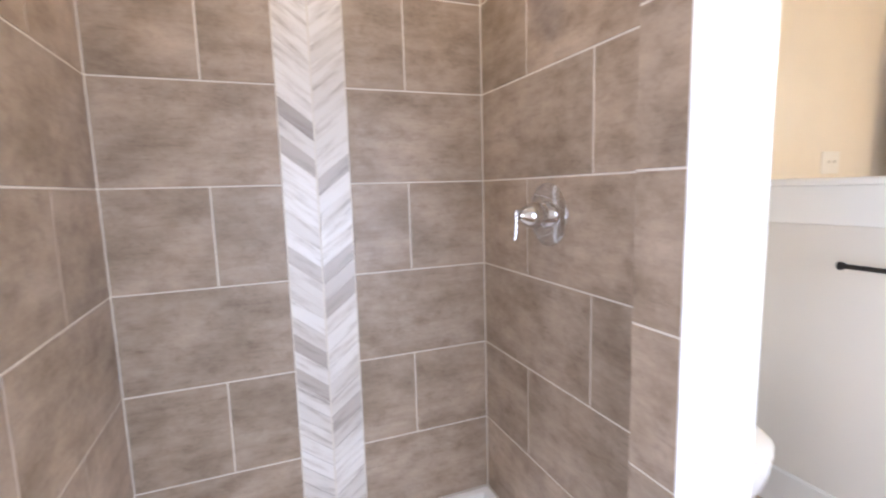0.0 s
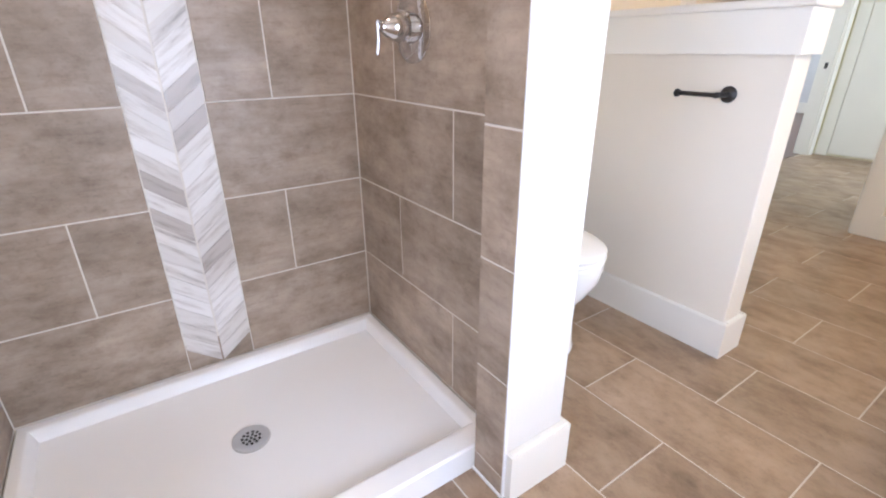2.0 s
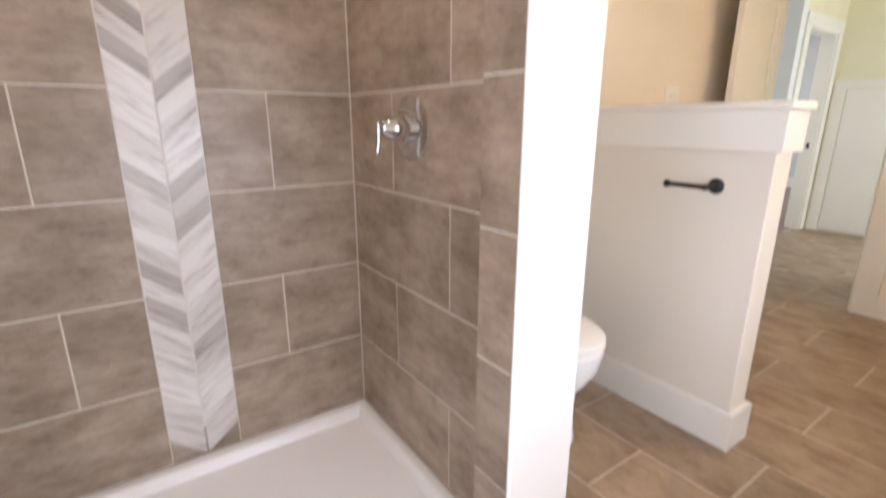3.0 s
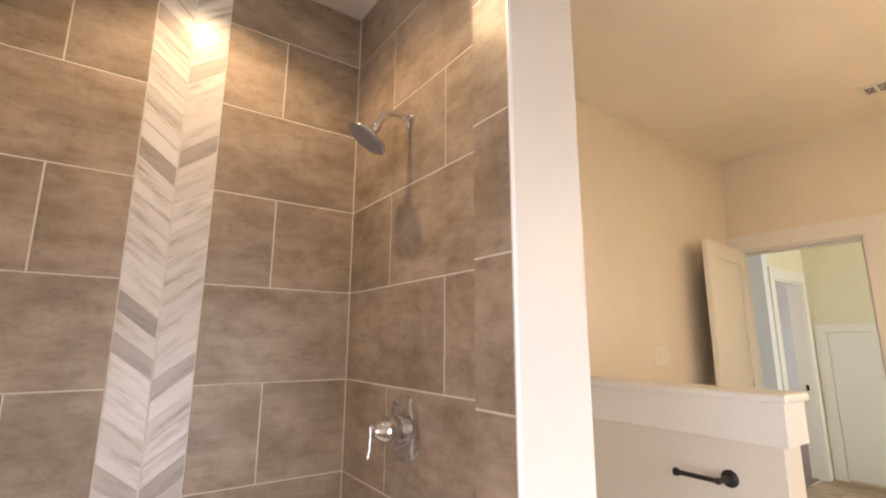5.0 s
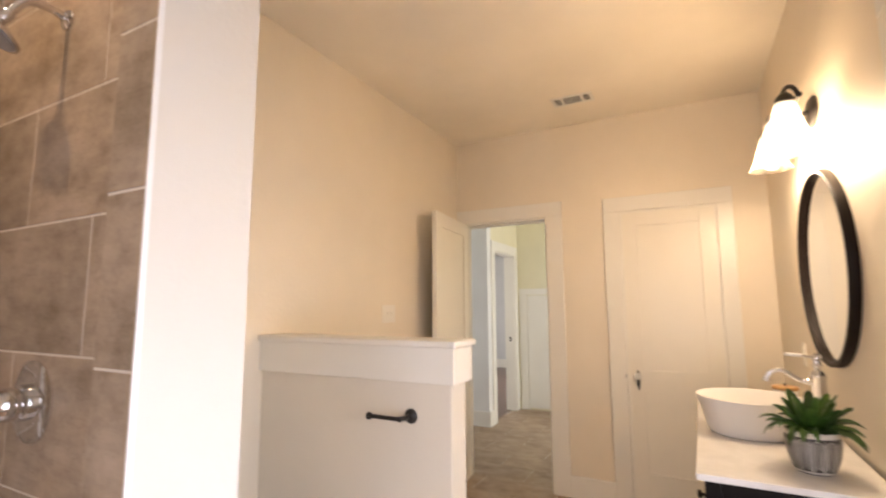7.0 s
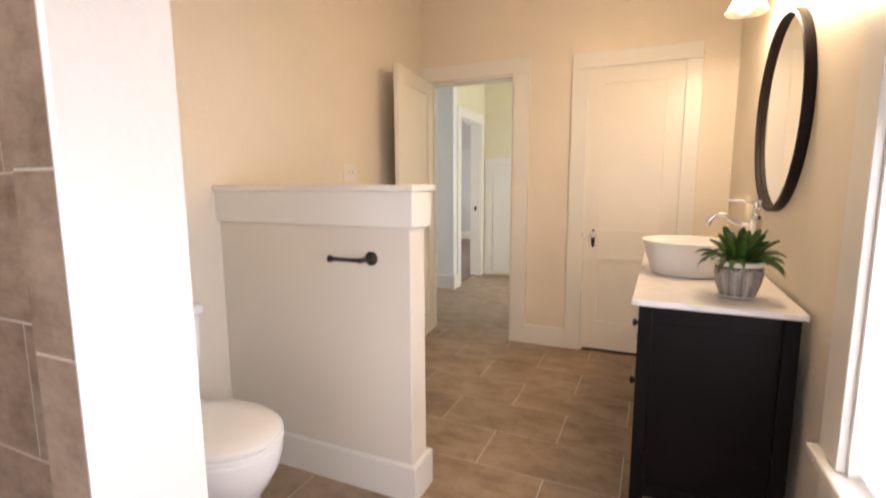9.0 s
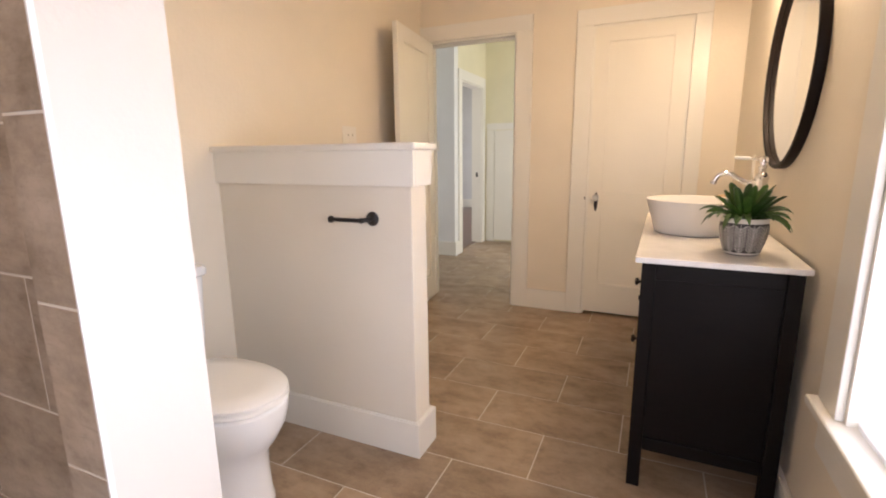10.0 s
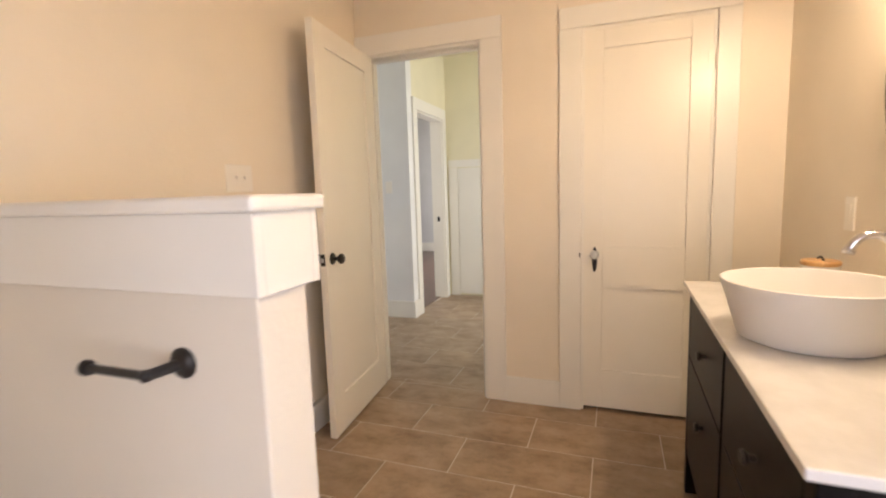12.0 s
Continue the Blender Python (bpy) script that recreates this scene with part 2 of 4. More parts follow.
def box(x0, y0, z0, x1, y1, z1, bevel=0.0, segments=2, bm=None):
    fresh = bmesh.new()
    bmesh.ops.create_cube(fresh, size=1, matrix=Matrix.Translation(((x0 + x1) / 2, (y0 + y1) / 2, (z0 + z1) / 2)) @ Matrix.Diagonal((x1 - x0, y1 - y0, z1 - z0, 1)))
    if bevel:
        bmesh.ops.bevel(fresh, geom=fresh.edges[:], offset=bevel, segments=segments, affect="EDGES", profile=0.5)
    if bm is None:
        return fresh
    me = bpy.data.meshes.new("tmp")
    fresh.to_mesh(me)
    fresh.free()
    bm.from_mesh(me)
    bpy.data.meshes.remove(me)
    return bm


def boxes(*list_of, bevel=0.0):
    bm = bmesh.new()
    for b in list_of:
        box(*b, bevel=bevel, bm=bm)
    return bm


def lathe(profile, steps=40, m=Matrix(), bm=None, sx=1.0, sy=1.0):
    """Turns (radius, height) pairs round z."""
    bm = bm or bmesh.new()
    rings = []
    for r, z in profile:
        if r < 1e-6:
            rings.append([bm.verts.new(m @ Vector((0, 0, z)))])
        else:
            rings.append([bm.verts.new(m @ Vector((r * sx * math.cos(a), r * sy * math.sin(a), z))) for a in (2 * math.pi * i / steps for i in range(steps))])
    for a, b in zip(rings, rings[1:]):
        for i in range(steps):
            j = (i + 1) % steps
            q = [a[i % len(a)], a[j % len(a)], b[j % len(b)], b[i % len(b)]]
            q = list(dict.fromkeys(q))
            if len(q) > 2:
                bm.faces.new(q)
    return bm


def tube(points, radii, steps=14, bm=None, cap=True):
    bm = bm or bmesh.new()
    pts = [Vector(p) for p in points]
    radii = radii if isinstance(radii, (list, tuple)) else [radii] * len(pts)
    rings, side = [], None
    for i, p in enumerate(pts):
        d = (pts[min(i + 1, len(pts) - 1)] - pts[max(i - 1, 0)]).normalized()
        if side is None:
            side = d.orthogonal().normalized()
        side = (side - d * side.dot(d)).normalized()
        up = d.cross(side)
        rings.append([bm.verts.new(p + radii[i] * (side * math.cos(a) + up * math.sin(a))) for a in (2 * math.pi * k / steps for k in range(steps))])
    for a, b in zip(rings, rings[1:]):
        for i in range(steps):
            j = (i + 1) % steps
            bm.faces.new((a[i], a[j], b[j], b[i]))
    if cap:
        bm.faces.new(rings[0])
        bm.faces.new(rings[-1])
    return bm


def spline(points, n=8):
    """Catmull-Rom through the points."""
    p = [Vector(q) for q in points]
    p = [p[0] * 2 - p[1]] + p + [p[-1] * 2 - p[-2]]
    out = []
    for i in range(1, len(p) - 2):
        for k in range(n):
            t = k / n
            out.append(0.5 * (2 * p[i] + (p[i + 1] - p[i - 1]) * t + (2 * p[i - 1] - 5 * p[i] + 4 * p[i + 1] - p[i + 2]) * t * t + (3 * p[i] - p[i - 1] - 3 * p[i + 1] + p[i + 2]) * t ** 3))
    return out + [p[-2]]


def thing(name, label, category, group="", place=(0, 0, 0)):
    ob = new(name)
    ob.location = place
    ob.empty_display_size = 0.1
    return tagged(ob, label, category, group)


def structure(ob, label, category):
    return tagged(ob, label, category, kind="structure")

# ---- structure ----
XW, YN, YS, ZC = 3.936, 1.622, -0.660, 2.842
WA, WB, WZ0, WZ1 = 0.16, 1.672, 0.545, 2.14


def wall(name, mat, label, *bxs):
    return structure(part(name, boxes(*bxs), mat), label, "wall")


wall_north = wall("wall_north", M_WALL, "beige textured painted bathroom wall", (0.92, YN, -0.1, 4.07, 1.75, 2.95))
wall_south = wall("wall_south", M_WALL, "beige textured painted wall with a window and the vanity",
                  (-1.35, -0.82, -0.1, WA, YS, 2.95), (WB, -0.82, -0.1, 4.07, YS, 2.95),
                  (WA, -0.82, -0.1, WB, YS, WZ0), (WA, -0.82, WZ1, WB, YS, 2.95))
D1A, D1B, D2A, D2B, DH, DH2 = 0.825, 1.566, -0.358, 0.270, 2.112, 2.098
wall_east = wall("wall_east", M_WALL, "beige painted wall with an open doorway and a closed door",
                 (XW, YS, -0.1, 4.07, D2A, 2.95), (XW, D2B, -0.1, 4.07, D1A, 2.95), (XW, D1B, -0.1, 4.07, YN, 2.95),
                 (XW, D2A, DH2, 4.07, D2B, 2.95), (XW, D1A, DH, 4.07, D1B, 2.95))
# unseen wall; its opening is added only to let the west lamp in
wall_west = wall("wall_west", M_WALL, "plain unseen beige wall behind, with an added opening for a fill lamp", (-1.35, YS, -0.1, -1.2, -0.53, 2.95), (-1.35, 0.37, -0.1, -1.2, 0.64, 2.95), (-1.35, -0.53, -0.1, -1.2, 0.37, 0.72), (-1.35, -0.53, 2.08, -1.2, 0.37, 2.95), (-1.35, 0.64, -0.1, -0.399, 0.76, 2.95))
wall_partition = wall("wall_partition", M_WHITE, "white painted end of the shower partition", (0.716, 0.632, -0.1, 0.92, 0.662, 2.95), (0.815, 0.662, -0.1, 0.92, YN, 2.95))
wall_shower_back = wall("wall_shower_back", M_GROUT, "taupe stone tiled shower wall with a marble chevron band", (-0.55, 1.6045, -0.1, 0.92, 1.75, 2.95))
wall_shower_valve = wall("wall_shower_valve", M_GROUT, "taupe stone tiled shower wall with the valve", (0.8015, 0.755, -0.1, 0.815, 1.6045, 2.95), (0.7115, 0.662, -0.1, 0.815, 0.755, 2.95), (0.7115, 0.635, -0.1, 0.7158, 0.662, 2.95))
wall_shower_left = wall("wall_shower_left", M_GROUT, "taupe stone tiled shower side wall", (-0.55, 0.76, -0.1, -0.3965, 1.6045, 2.95))
part("caulk", boxes((0.7035, 0.632, 0.0, 0.711, 0.757, 0.006), (0.7075, 0.6295, 0.0, 0.7165, 0.6345, 2.75)), M_PAN, wall_partition, "white caulk bead")
structure(part("ceiling", boxes((-1.35, -0.82, ZC, 4.07, 1.75, 2.97)), M_CEIL), "beige textured painted ceiling", "ceiling")
structure(part("ceiling_shower", boxes((-0.3965, 0.70, 2.750, 0.8015, 1.6045, ZC - 0.004)), M_TRIM), "white painted lowered ceiling over the shower", "ceiling")
floor = structure(part("floor", boxes((-1.35, -0.82, -0.12, 4.01, 1.75, -0.0015), (4.01, -1.35, -0.12, 10.72, 4.45, -0.0015)), M_FGROUT), "taupe stone floor tiles laid in half bond", "floor")

# half wall beside the toilet
half = structure(new("half_wall"), "beige half wall with a white cap beside the toilet", "half wall")
part("body", box(1.842, 0.635, 0, 1.967, YN, 1.24, 0.004), M_CREAM, half)
part("apron", boxes((1.823, 0.615, 1.114, 1.842, YN, 1.247), (1.842, 0.615, 1.114, 1.967, 0.635, 1.247), (1.967, 0.615, 1.114, 1.986, YN, 1.247), bevel=0.002), M_TRIM, half, "white painted apron board")
part("cap", box(1.806, 0.600, 1.247, 1.996, YN, 1.274, 0.008, 3), M_TRIM, half, "white painted rounded cap board")

# baseboards
BBH = 0.155


def baseboard(x0, y0, x1, y1, h=BBH):
    bm = box(x0, y0, 0.0, x1, y1, h)
    top = [e for e in bm.edges if all(v.co.z > h - 0.001 for v in e.verts)]
    bmesh.ops.bevel(bm, geom=top, offset=0.005, segments=2, affect="EDGES")
    return structure(part("baseboard", bm, M_TRIM), "white painted flat baseboard", "baseboard")


baseboard(1.823, 0.615, 1.842, YN)
baseboard(1.842, 0.615, 1.967, 0.635)
baseboard(1.967, 0.615, 1.986, YN)
baseboard(0.716, 0.608, 0.938, 0.632, 0.163)
baseboard(0.92, 0.632, 0.938, YN, 0.163)
baseboard(0.938, YN - 0.02, 1.823, YN)
baseboard(1.986, YN - 0.02, XW, YN)
baseboard(XW - 0.02, 0.386, XW, 0.70)
baseboard(XW - 0.02, YS, XW, -0.457)
baseboard(-1.2, YS, XW - 0.02, YS + 0.02)
baseboard(5.52, 2.004, 5.54, 4.3, 0.17)
baseboard(5.52, 1.984, 5.645, 2.004, 0.17)


# door casings
def casing(name, a, b, right, left, top, head, label):
    ob = structure(new(name), label, "door frame")
    x0, x1 = XW - 0.02, XW
    part("side_casing", box(x0, right, 0, x1, a, top, 0.003), M_TRIM, ob)
    part("side_casing", box(x0, b, 0, x1, left, top, 0.003), M_TRIM, ob)
    part("head_casing", box(x0 - 0.002, right, top, x1, left, head, 0.003), M_TRIM, ob)
    part("jamb", boxes((XW, a, 0, 4.07, a + 0.014, top), (XW, b - 0.014, 0, 4.07, b, top), (XW, a + 0.014, top - 0.014, 4.07, b - 0.014, top)), M_TRIM, ob)
    return ob


c1 = casing("door_frame_1", D1A, D1B, 0.70, 1.620, DH, 2.226, "white painted casing of the open doorway")
c2 = casing("door_frame_2", D2A, D2B, -0.456, 0.386, DH2, 2.206, "white painted casing of the closed closet door")
part("stop", boxes((4.0, D1A + 0.014, 0, 4.035, D1A + 0.026, DH - 0.014), (4.0, D1B - 0.026, 0, 4.035, D1B - 0.014, DH - 0.014), (4.0, D1A + 0.014, DH - 0.026, 4.035, D1B - 0.014, DH - 0.0145)), M_TRIM, c1)


def door_leaf(name, label, w, h, lock=(0.692, 0.921), top=0.108, bottom=0.219, stile=0.106):
    """Panelled leaf: width along x from the hinge, face at y = 0, back at y = 0.036; one tall panel when lock is None."""
    ob = structure(new(name), label, "door")
    t, sunk = 0.036, 0.011
    for x0 in (0.0, w - stile):
        part("stile", box(x0, 0, 0, x0 + stile, t, h, 0.0015), M_DOOR, ob)
    rails = [(0.0, bottom), (h - top, h)] + ([lock] if lock else [])
    for z0, z1 in rails:
        part("rail", box(stile, 0.0004, z0 + 0.0004, w - stile, t - 0.0004, z1 - 0.0004), M_DOOR, ob)
    for z0, z1 in (((bottom, lock[0]), (lock[1], h - top)) if lock else ((bottom, h - top),)):
        part("panel", box(stile, sunk, z0, w - stile, t - sunk, z1), M_DOOR, ob)
    return ob


# open leaf: hinge at the doorway's north side
LEAF = 0.733
door_1 = door_leaf("door_1", "white painted one-panel door standing open against the wall", LEAF, 2.085, None, 0.105, 0.20, 0.118)
door_1.matrix_world = pose(3.934, 1.554, 0.014, 0, 0, 186.4)
knob_side = LEAF - 0.066
for y, s in ((0.0, -1), (0.036, 1)):
    m = Matrix.Translation((knob_side, y, 0.936)) @ pose(0, 0, 0, 90 if s < 0 else -90)
    part("knob", lathe([(0.0, 0.0), (0.031, 0.0), (0.031, 0.004), (0.026, 0.008), (0.011, 0.011), (0.010, 0.03), (0.02, 0.036), (0.0265, 0.046), (0.0255, 0.056), (0.017, 0.063), (0.0, 0.065)], 28, m), M_BLACK, door_1, "dark bronze door knob", True)
part("latch_plate", boxes((LEAF, 0.006, 0.906, LEAF + 0.0015, 0.03, 0.966)), M_BLACK, door_1, "dark bronze latch plate")
part("latch", boxes((LEAF + 0.0015, 0.012, 0.926, LEAF + 0.010, 0.024, 0.946), bevel=0.002), M_STEEL, door_1)

# closed leaf of the closet
door_2 = door_leaf("door_2", "white painted two-panel closet door, closed", 0.619, 2.072)
door_2.matrix_world = pose(XW + 0.004, -0.3535, 0.022, 0, 0, 90) @ Matrix.Diagonal((1, -1, 1, 1))


def at2(y, z):
    """Place on the closet leaf's room side."""
    return Matrix.Translation((y + 0.3535, 0, z - 0.022))


bm = lathe([(0.0, 0.0), (0.0135, 0.0), (0.0135, 0.003), (0.010, 0.005), (0.0, 0.0055)], 24, at2(0.199, 0.874) @ pose(0, 0, 0, 90), sy=5.2)
plate2 = part("escutcheon", bm, M_BLACK, door_2, "dark bronze oval escutcheon", True)
part("crystal_knob", lathe([(0.0, 0.0), (0.008, 0.0), (0.008, 0.02), (0.018, 0.026), (0.025, 0.036), (0.025, 0.046), (0.018, 0.055), (0.0, 0.057)], 12, at2(0.199, 0.905) @ pose(0, 0, 0, 90)), M_CRYSTAL, plate2, "clear faceted glass knob")
part("knob_collar", lathe([(0.0, 0), (0.012, 0), (0.012, 0.014), (0.0, 0.014)], 16, at2(0.199, 0.905) @ pose(0, 0, 0, 90)), M_STEEL, plate2)
part("strike_plate", boxes((XW - 0.0212, 0.274, 0.888, XW - 0.0202, 0.280, 0.912)), M_BLACK, c2, "small dark strike plate")
for z in (0.32, 1.82):
    part("hinge", lathe([(0, 0), (0.006, 0), (0.0065, 0.04), (0.0065, 0.05), (0.006, 0.09), (0, 0.092)], 12, at2(-0.3575, z) @ Matrix.Translation((0, -0.008, 0))), M_DOOR, door_2, "", True)
    part("hinge_leaf", boxes((0.002, -0.003, z - 0.014, 0.03, 0, z + 0.078)), M_DOOR, door_2)

# assumed closet behind the closed door, added to keep light out of its gap
wall("wall_closet_light_block", M_GREY, "plain unseen closet walls added behind the closed door to block hall light", (4.07, 0.45, -0.1, 4.75, 0.55, 2.83), (4.65, -0.82, -0.1, 4.75, 0.45, 2.83), (4.07, -0.92, -0.1, 4.75, -0.82, 2.83))

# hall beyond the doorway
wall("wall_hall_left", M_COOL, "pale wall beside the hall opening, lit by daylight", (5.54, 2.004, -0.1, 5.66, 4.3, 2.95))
wall("wall_hall_north", M_HALL, "pale yellow hall wall with a doorway", (5.66, 2.004, -0.1, 5.748, 2.14, 2.95), (6.50, 2.004, -0.1, 6.66, 2.14, 2.95), (5.748, 2.004, 2.102, 6.50, 2.14, 2.95))
wall("wall_hall_east", M_HALL, "pale yellow hall end wall", (6.66, -1.2, -0.1, 6.80, 2.14, 2.95))
# closing walls out of view, with made-up openings where the hall lamps stand
wall("wall_hall_outer", M_GREY, "plain unseen hall walls with added openings for the fill lamps", (4.07, 4.3, -0.1, 4.2, 4.45, 2.95), (5.2, 4.3, -0.1, 7.5, 4.45, 2.95), (4.2, 4.3, -0.1, 5.2, 4.45, 0.75), (4.2, 4.3, 2.25, 5.2, 4.45, 2.95), (8.7, 4.3, -0.1, 10.72, 4.45, 2.95), (7.5, 4.3, -0.1, 8.7, 4.45, 0.8), (7.5, 4.3, 2.2, 8.7, 4.45, 2.95), (4.07, -1.35, -0.1, 4.6, -1.2, 2.95), (5.8, -1.35, -0.1, 6.80, -1.2, 2.95), (4.6, -1.35, -0.1, 5.8, -1.2, 0.75), (4.6, -1.35, 2.25, 5.8, -1.2, 2.95),
     (6.80, 2.004, -0.1, 10.7, 2.14, 2.95), (3.95, 1.75, -0.1, 4.07, 4.45, 2.95), (3.95, -1.35, -0.1, 4.07, -0.82, 2.95))
wall("wall_far_room", M_GREY, "pale grey wall of the room beyond the hall", (10.62, 2.14, -0.1, 10.72, 4.3, 2.95))
structure(part("ceiling_hall", boxes((4.07, -1.35, 2.83, 10.72, 4.45, 2.96)), M_HALL), "pale hall ceiling", "ceiling")
hf = structure(new("door_frame_hall"), "white painted hall doorway casing", "door frame")
for b in ((5.645, 1.984, 0.0, 5.748, 2.004, 2.102), (6.50, 1.984, 0.0, 6.60, 2.004, 2.102)):
    part("side_casing", box(*b, 0.003), M_TRIM, hf)
part("head_casing", box(5.645, 1.982, 2.102, 6.60, 2.004, 2.22, 0.003), M_TRIM, hf)
part("jamb", boxes((5.748, 2.004, 0, 5.763, 2.14, 2.102), (6.485, 2.004, 0, 6.50, 2.14, 2.102), (5.763, 2.004, 2.087, 6.485, 2.14, 2.102)), M_TRIM, hf)
part("strike_plate", boxes((6.482, 2.05, 0.92, 6.485, 2.08, 0.98)), M_BLACK, hf, "dark strike plate")
structure(part("floor_far_room", boxes((5.763, 2.07, -0.003, 10.62, 4.3, 0.006)), M_WOOD), "brown wood board floor of the far room", "floor")
structure(part("baseboard", box(10.60, 2.14, 0.006, 10.62, 4.3, 0.19, 0.003), M_TRIM), "white painted baseboard in the far room", "baseboard")
# hall end cupboard: lower door and upper hatch
cup = structure(new("hall_cupboard"), "white painted built-in hall cupboard with a flush door", "cupboard")
part("head_rail", box(6.643, 0.60, 1.556, 6.66, 1.982, 1.642, 0.002), M_TRIM, cup)
part("lower_door", box(6.644, 0.60, 0.024, 6.659, 1.862, 1.546, 0.002), M_TRIM, cup)
part("side_stile", box(6.643, 1.868, 0.0, 6.66, 1.982, 1.552, 0.002), M_TRIM, cup)
structure(part("baseboard", box(6.64, -1.2, 0, 6.66, 0.595, 0.17, 0.003), M_TRIM), "white painted hall baseboard", "baseboard")

# window over the walk
win = structure(new("window_1"), "white painted window with blinds over the south wall", "window")
part("side_casing", box(WB - 0.004, YS, WZ0 + 0.02, 1.797, YS + 0.02, WZ1, 0.003), M_TRIM, win)
part("side_casing", box(WA - 0.13, YS, WZ0 + 0.02, WA + 0.004, YS + 0.02, WZ1, 0.003), M_TRIM, win)
part("head_casing", box(WA - 0.145, YS, WZ1, 1.797, YS + 0.022, WZ1 + 0.13, 0.003), M_TRIM, win)
part("sill", box(WA - 0.17, YS - 0.12, WZ0 - 0.01, 1.815, YS + 0.045, WZ0 + 0.018, 0.006, 3), M_TRIM, win)
part("apron", box(WA - 0.12, YS, WZ0 - 0.12, 1.775, YS + 0.018, WZ0 - 0.01, 0.003), M_TRIM, win)
part("jamb", boxes((WA, -0.82, WZ0 + 0.018, WA + 0.018, YS, WZ1), (WB - 0.018, -0.82, WZ0 + 0.018, WB, YS, WZ1), (WA + 0.018, -0.82, WZ1 - 0.018, WB - 0.018, YS, WZ1)), M_TRIM, win)
part("sash", boxes((WA + 0.018, -0.80, WZ0 + 0.018, WA + 0.06, -0.765, WZ1 - 0.018), (WB - 0.06, -0.80, WZ0 + 0.018, WB - 0.018, -0.765, WZ1 - 0.018),
                   (WA + 0.06, -0.80, WZ0 + 0.018, WB - 0.06, -0.765, WZ0 + 0.08), (WA + 0.06, -0.80, WZ1 - 0.06, WB - 0.06, -0.765, WZ1 - 0.018), (WA + 0.06, -0.80, 1.31, WB - 0.06, -0.765, 1.35)), M_TRIM, win)
pane = part("pane", boxes((WA + 0.06, -0.785, WZ0 + 0.08, WB - 0.06, -0.78, WZ1 - 0.06)), M_PANE, win)
pane.visible_shadow = False
blind = thing("window_blind", "white horizontal slat blind hanging in the window", "blind", place=((WA + WB) / 2, -0.70, WZ1 - 0.02))
part("headrail", box(-0.735, -0.02, -0.04, 0.735, 0.02, 0.0, 0.003), M_BLIND, blind)
part("bottom_rail", box(-0.735, -0.018, -1.565, 0.735, 0.018, -1.545, 0.004), M_BLIND, blind)
slat_me = bpy.data.meshes.new("slat")
bm = bmesh.new()
prof = [(-0.023, -0.0), (-0.012, 0.0022), (0.0, 0.003), (0.012, 0.0022), (0.023, 0.0)]
va = [[bm.verts.new((x, y, z)) for y, z in prof] for x in (-0.73, 0.73)]
for i in range(4):
    bm.faces.new((va[0][i], va[0][i + 1], va[1][i + 1], va[1][i]))
bm.to_mesh(slat_me)
bm.free()
slat_me.materials.append(M_BLIND)
for i in range(40):
    s = new("slat", slat_me)
    s.parent = blind
    s.matrix_basis = pose(0, 0, -0.06 - i * 0.0378, -12)
backdrop = structure(part("backdrop", boxes((-6, -9.02, -1, 8, -9, 9)), M_SKYGLOW), "bright overcast sky outside the window", "backdrop")

# ---- shower ----
pan = thing("shower_pan", "white acrylic shower pan with a low curb and a steel drain", "shower pan")
bm = bmesh.new()
PX0, PX1, PY0, PY1 = -0.392, 0.798, 0.757, 1.600


def pan_ring(inset, z, front=0.0):
    return [bm.verts.new(v) for v in ((PX0 + inset, PY0 + inset + front, z), (PX1 - inset, PY0 + inset + front, z), (PX1 - inset, PY1 - inset, z), (PX0 + inset, PY1 - inset, z))]


rings = [pan_ring(0, 0), pan_ring(0, 0.078), pan_ring(0.006, 0.084), pan_ring(0.028, 0.084, 0.04), pan_ring(0.036, 0.078, 0.045), pan_ring(0.05, 0.042, 0.05), pan_ring(0.075, 0.034, 0.055), pan_ring(0.35, 0.026, 0.03)]
for a, b in zip(rings, rings[1:]):
    for i in range(4):
        bm.faces.new((a[i], a[(i + 1) % 4], b[(i + 1) % 4], b[i]))
bm.faces.new(rings[-1])
bmesh.ops.bevel(bm, geom=[e for e in bm.edges if len(e.link_faces) == 2 and e.calc_face_angle(0) > 0.25 and min(v.co.z for v in e.verts) > 0.02], offset=0.004, segments=2, affect="EDGES")
part("tray", bm, M_PAN, pan, "", True)
drain = part("drain", lathe([(0.0, 0.030), (0.024, 0.030), (0.036, 0.031), (0.054, 0.0325), (0.057, 0.030), (0.057, 0.024)], 36, Matrix.Translation((0.194, 1.215, 0))), M_STEEL, pan, "round brushed steel drain grate", True)
hole_me = None
# flat black discs on the grate, painted as the shade in its holes
for ring_r, n in ((0.0, 1), (0.014, 6), (0.026, 11)):
    for k in range(n):
        a = 2 * math.pi * k / max(1, n)
        c = (0.194 + ring_r * math.cos(a), 1.215 + ring_r * math.sin(a), 0.0318)
        if hole_me is None:
            h = part("hole", lathe([(0.0, 0.0006), (0.0042, 0.0006), (0.0042, -0.001)], 10), M_HOLLOW_SHADE, drain, "flat black disc for the shade in a drain hole")
            hole_me = h.data
        else:
            h = new("hole", hole_me)
            h.parent = drain
        h.location = c

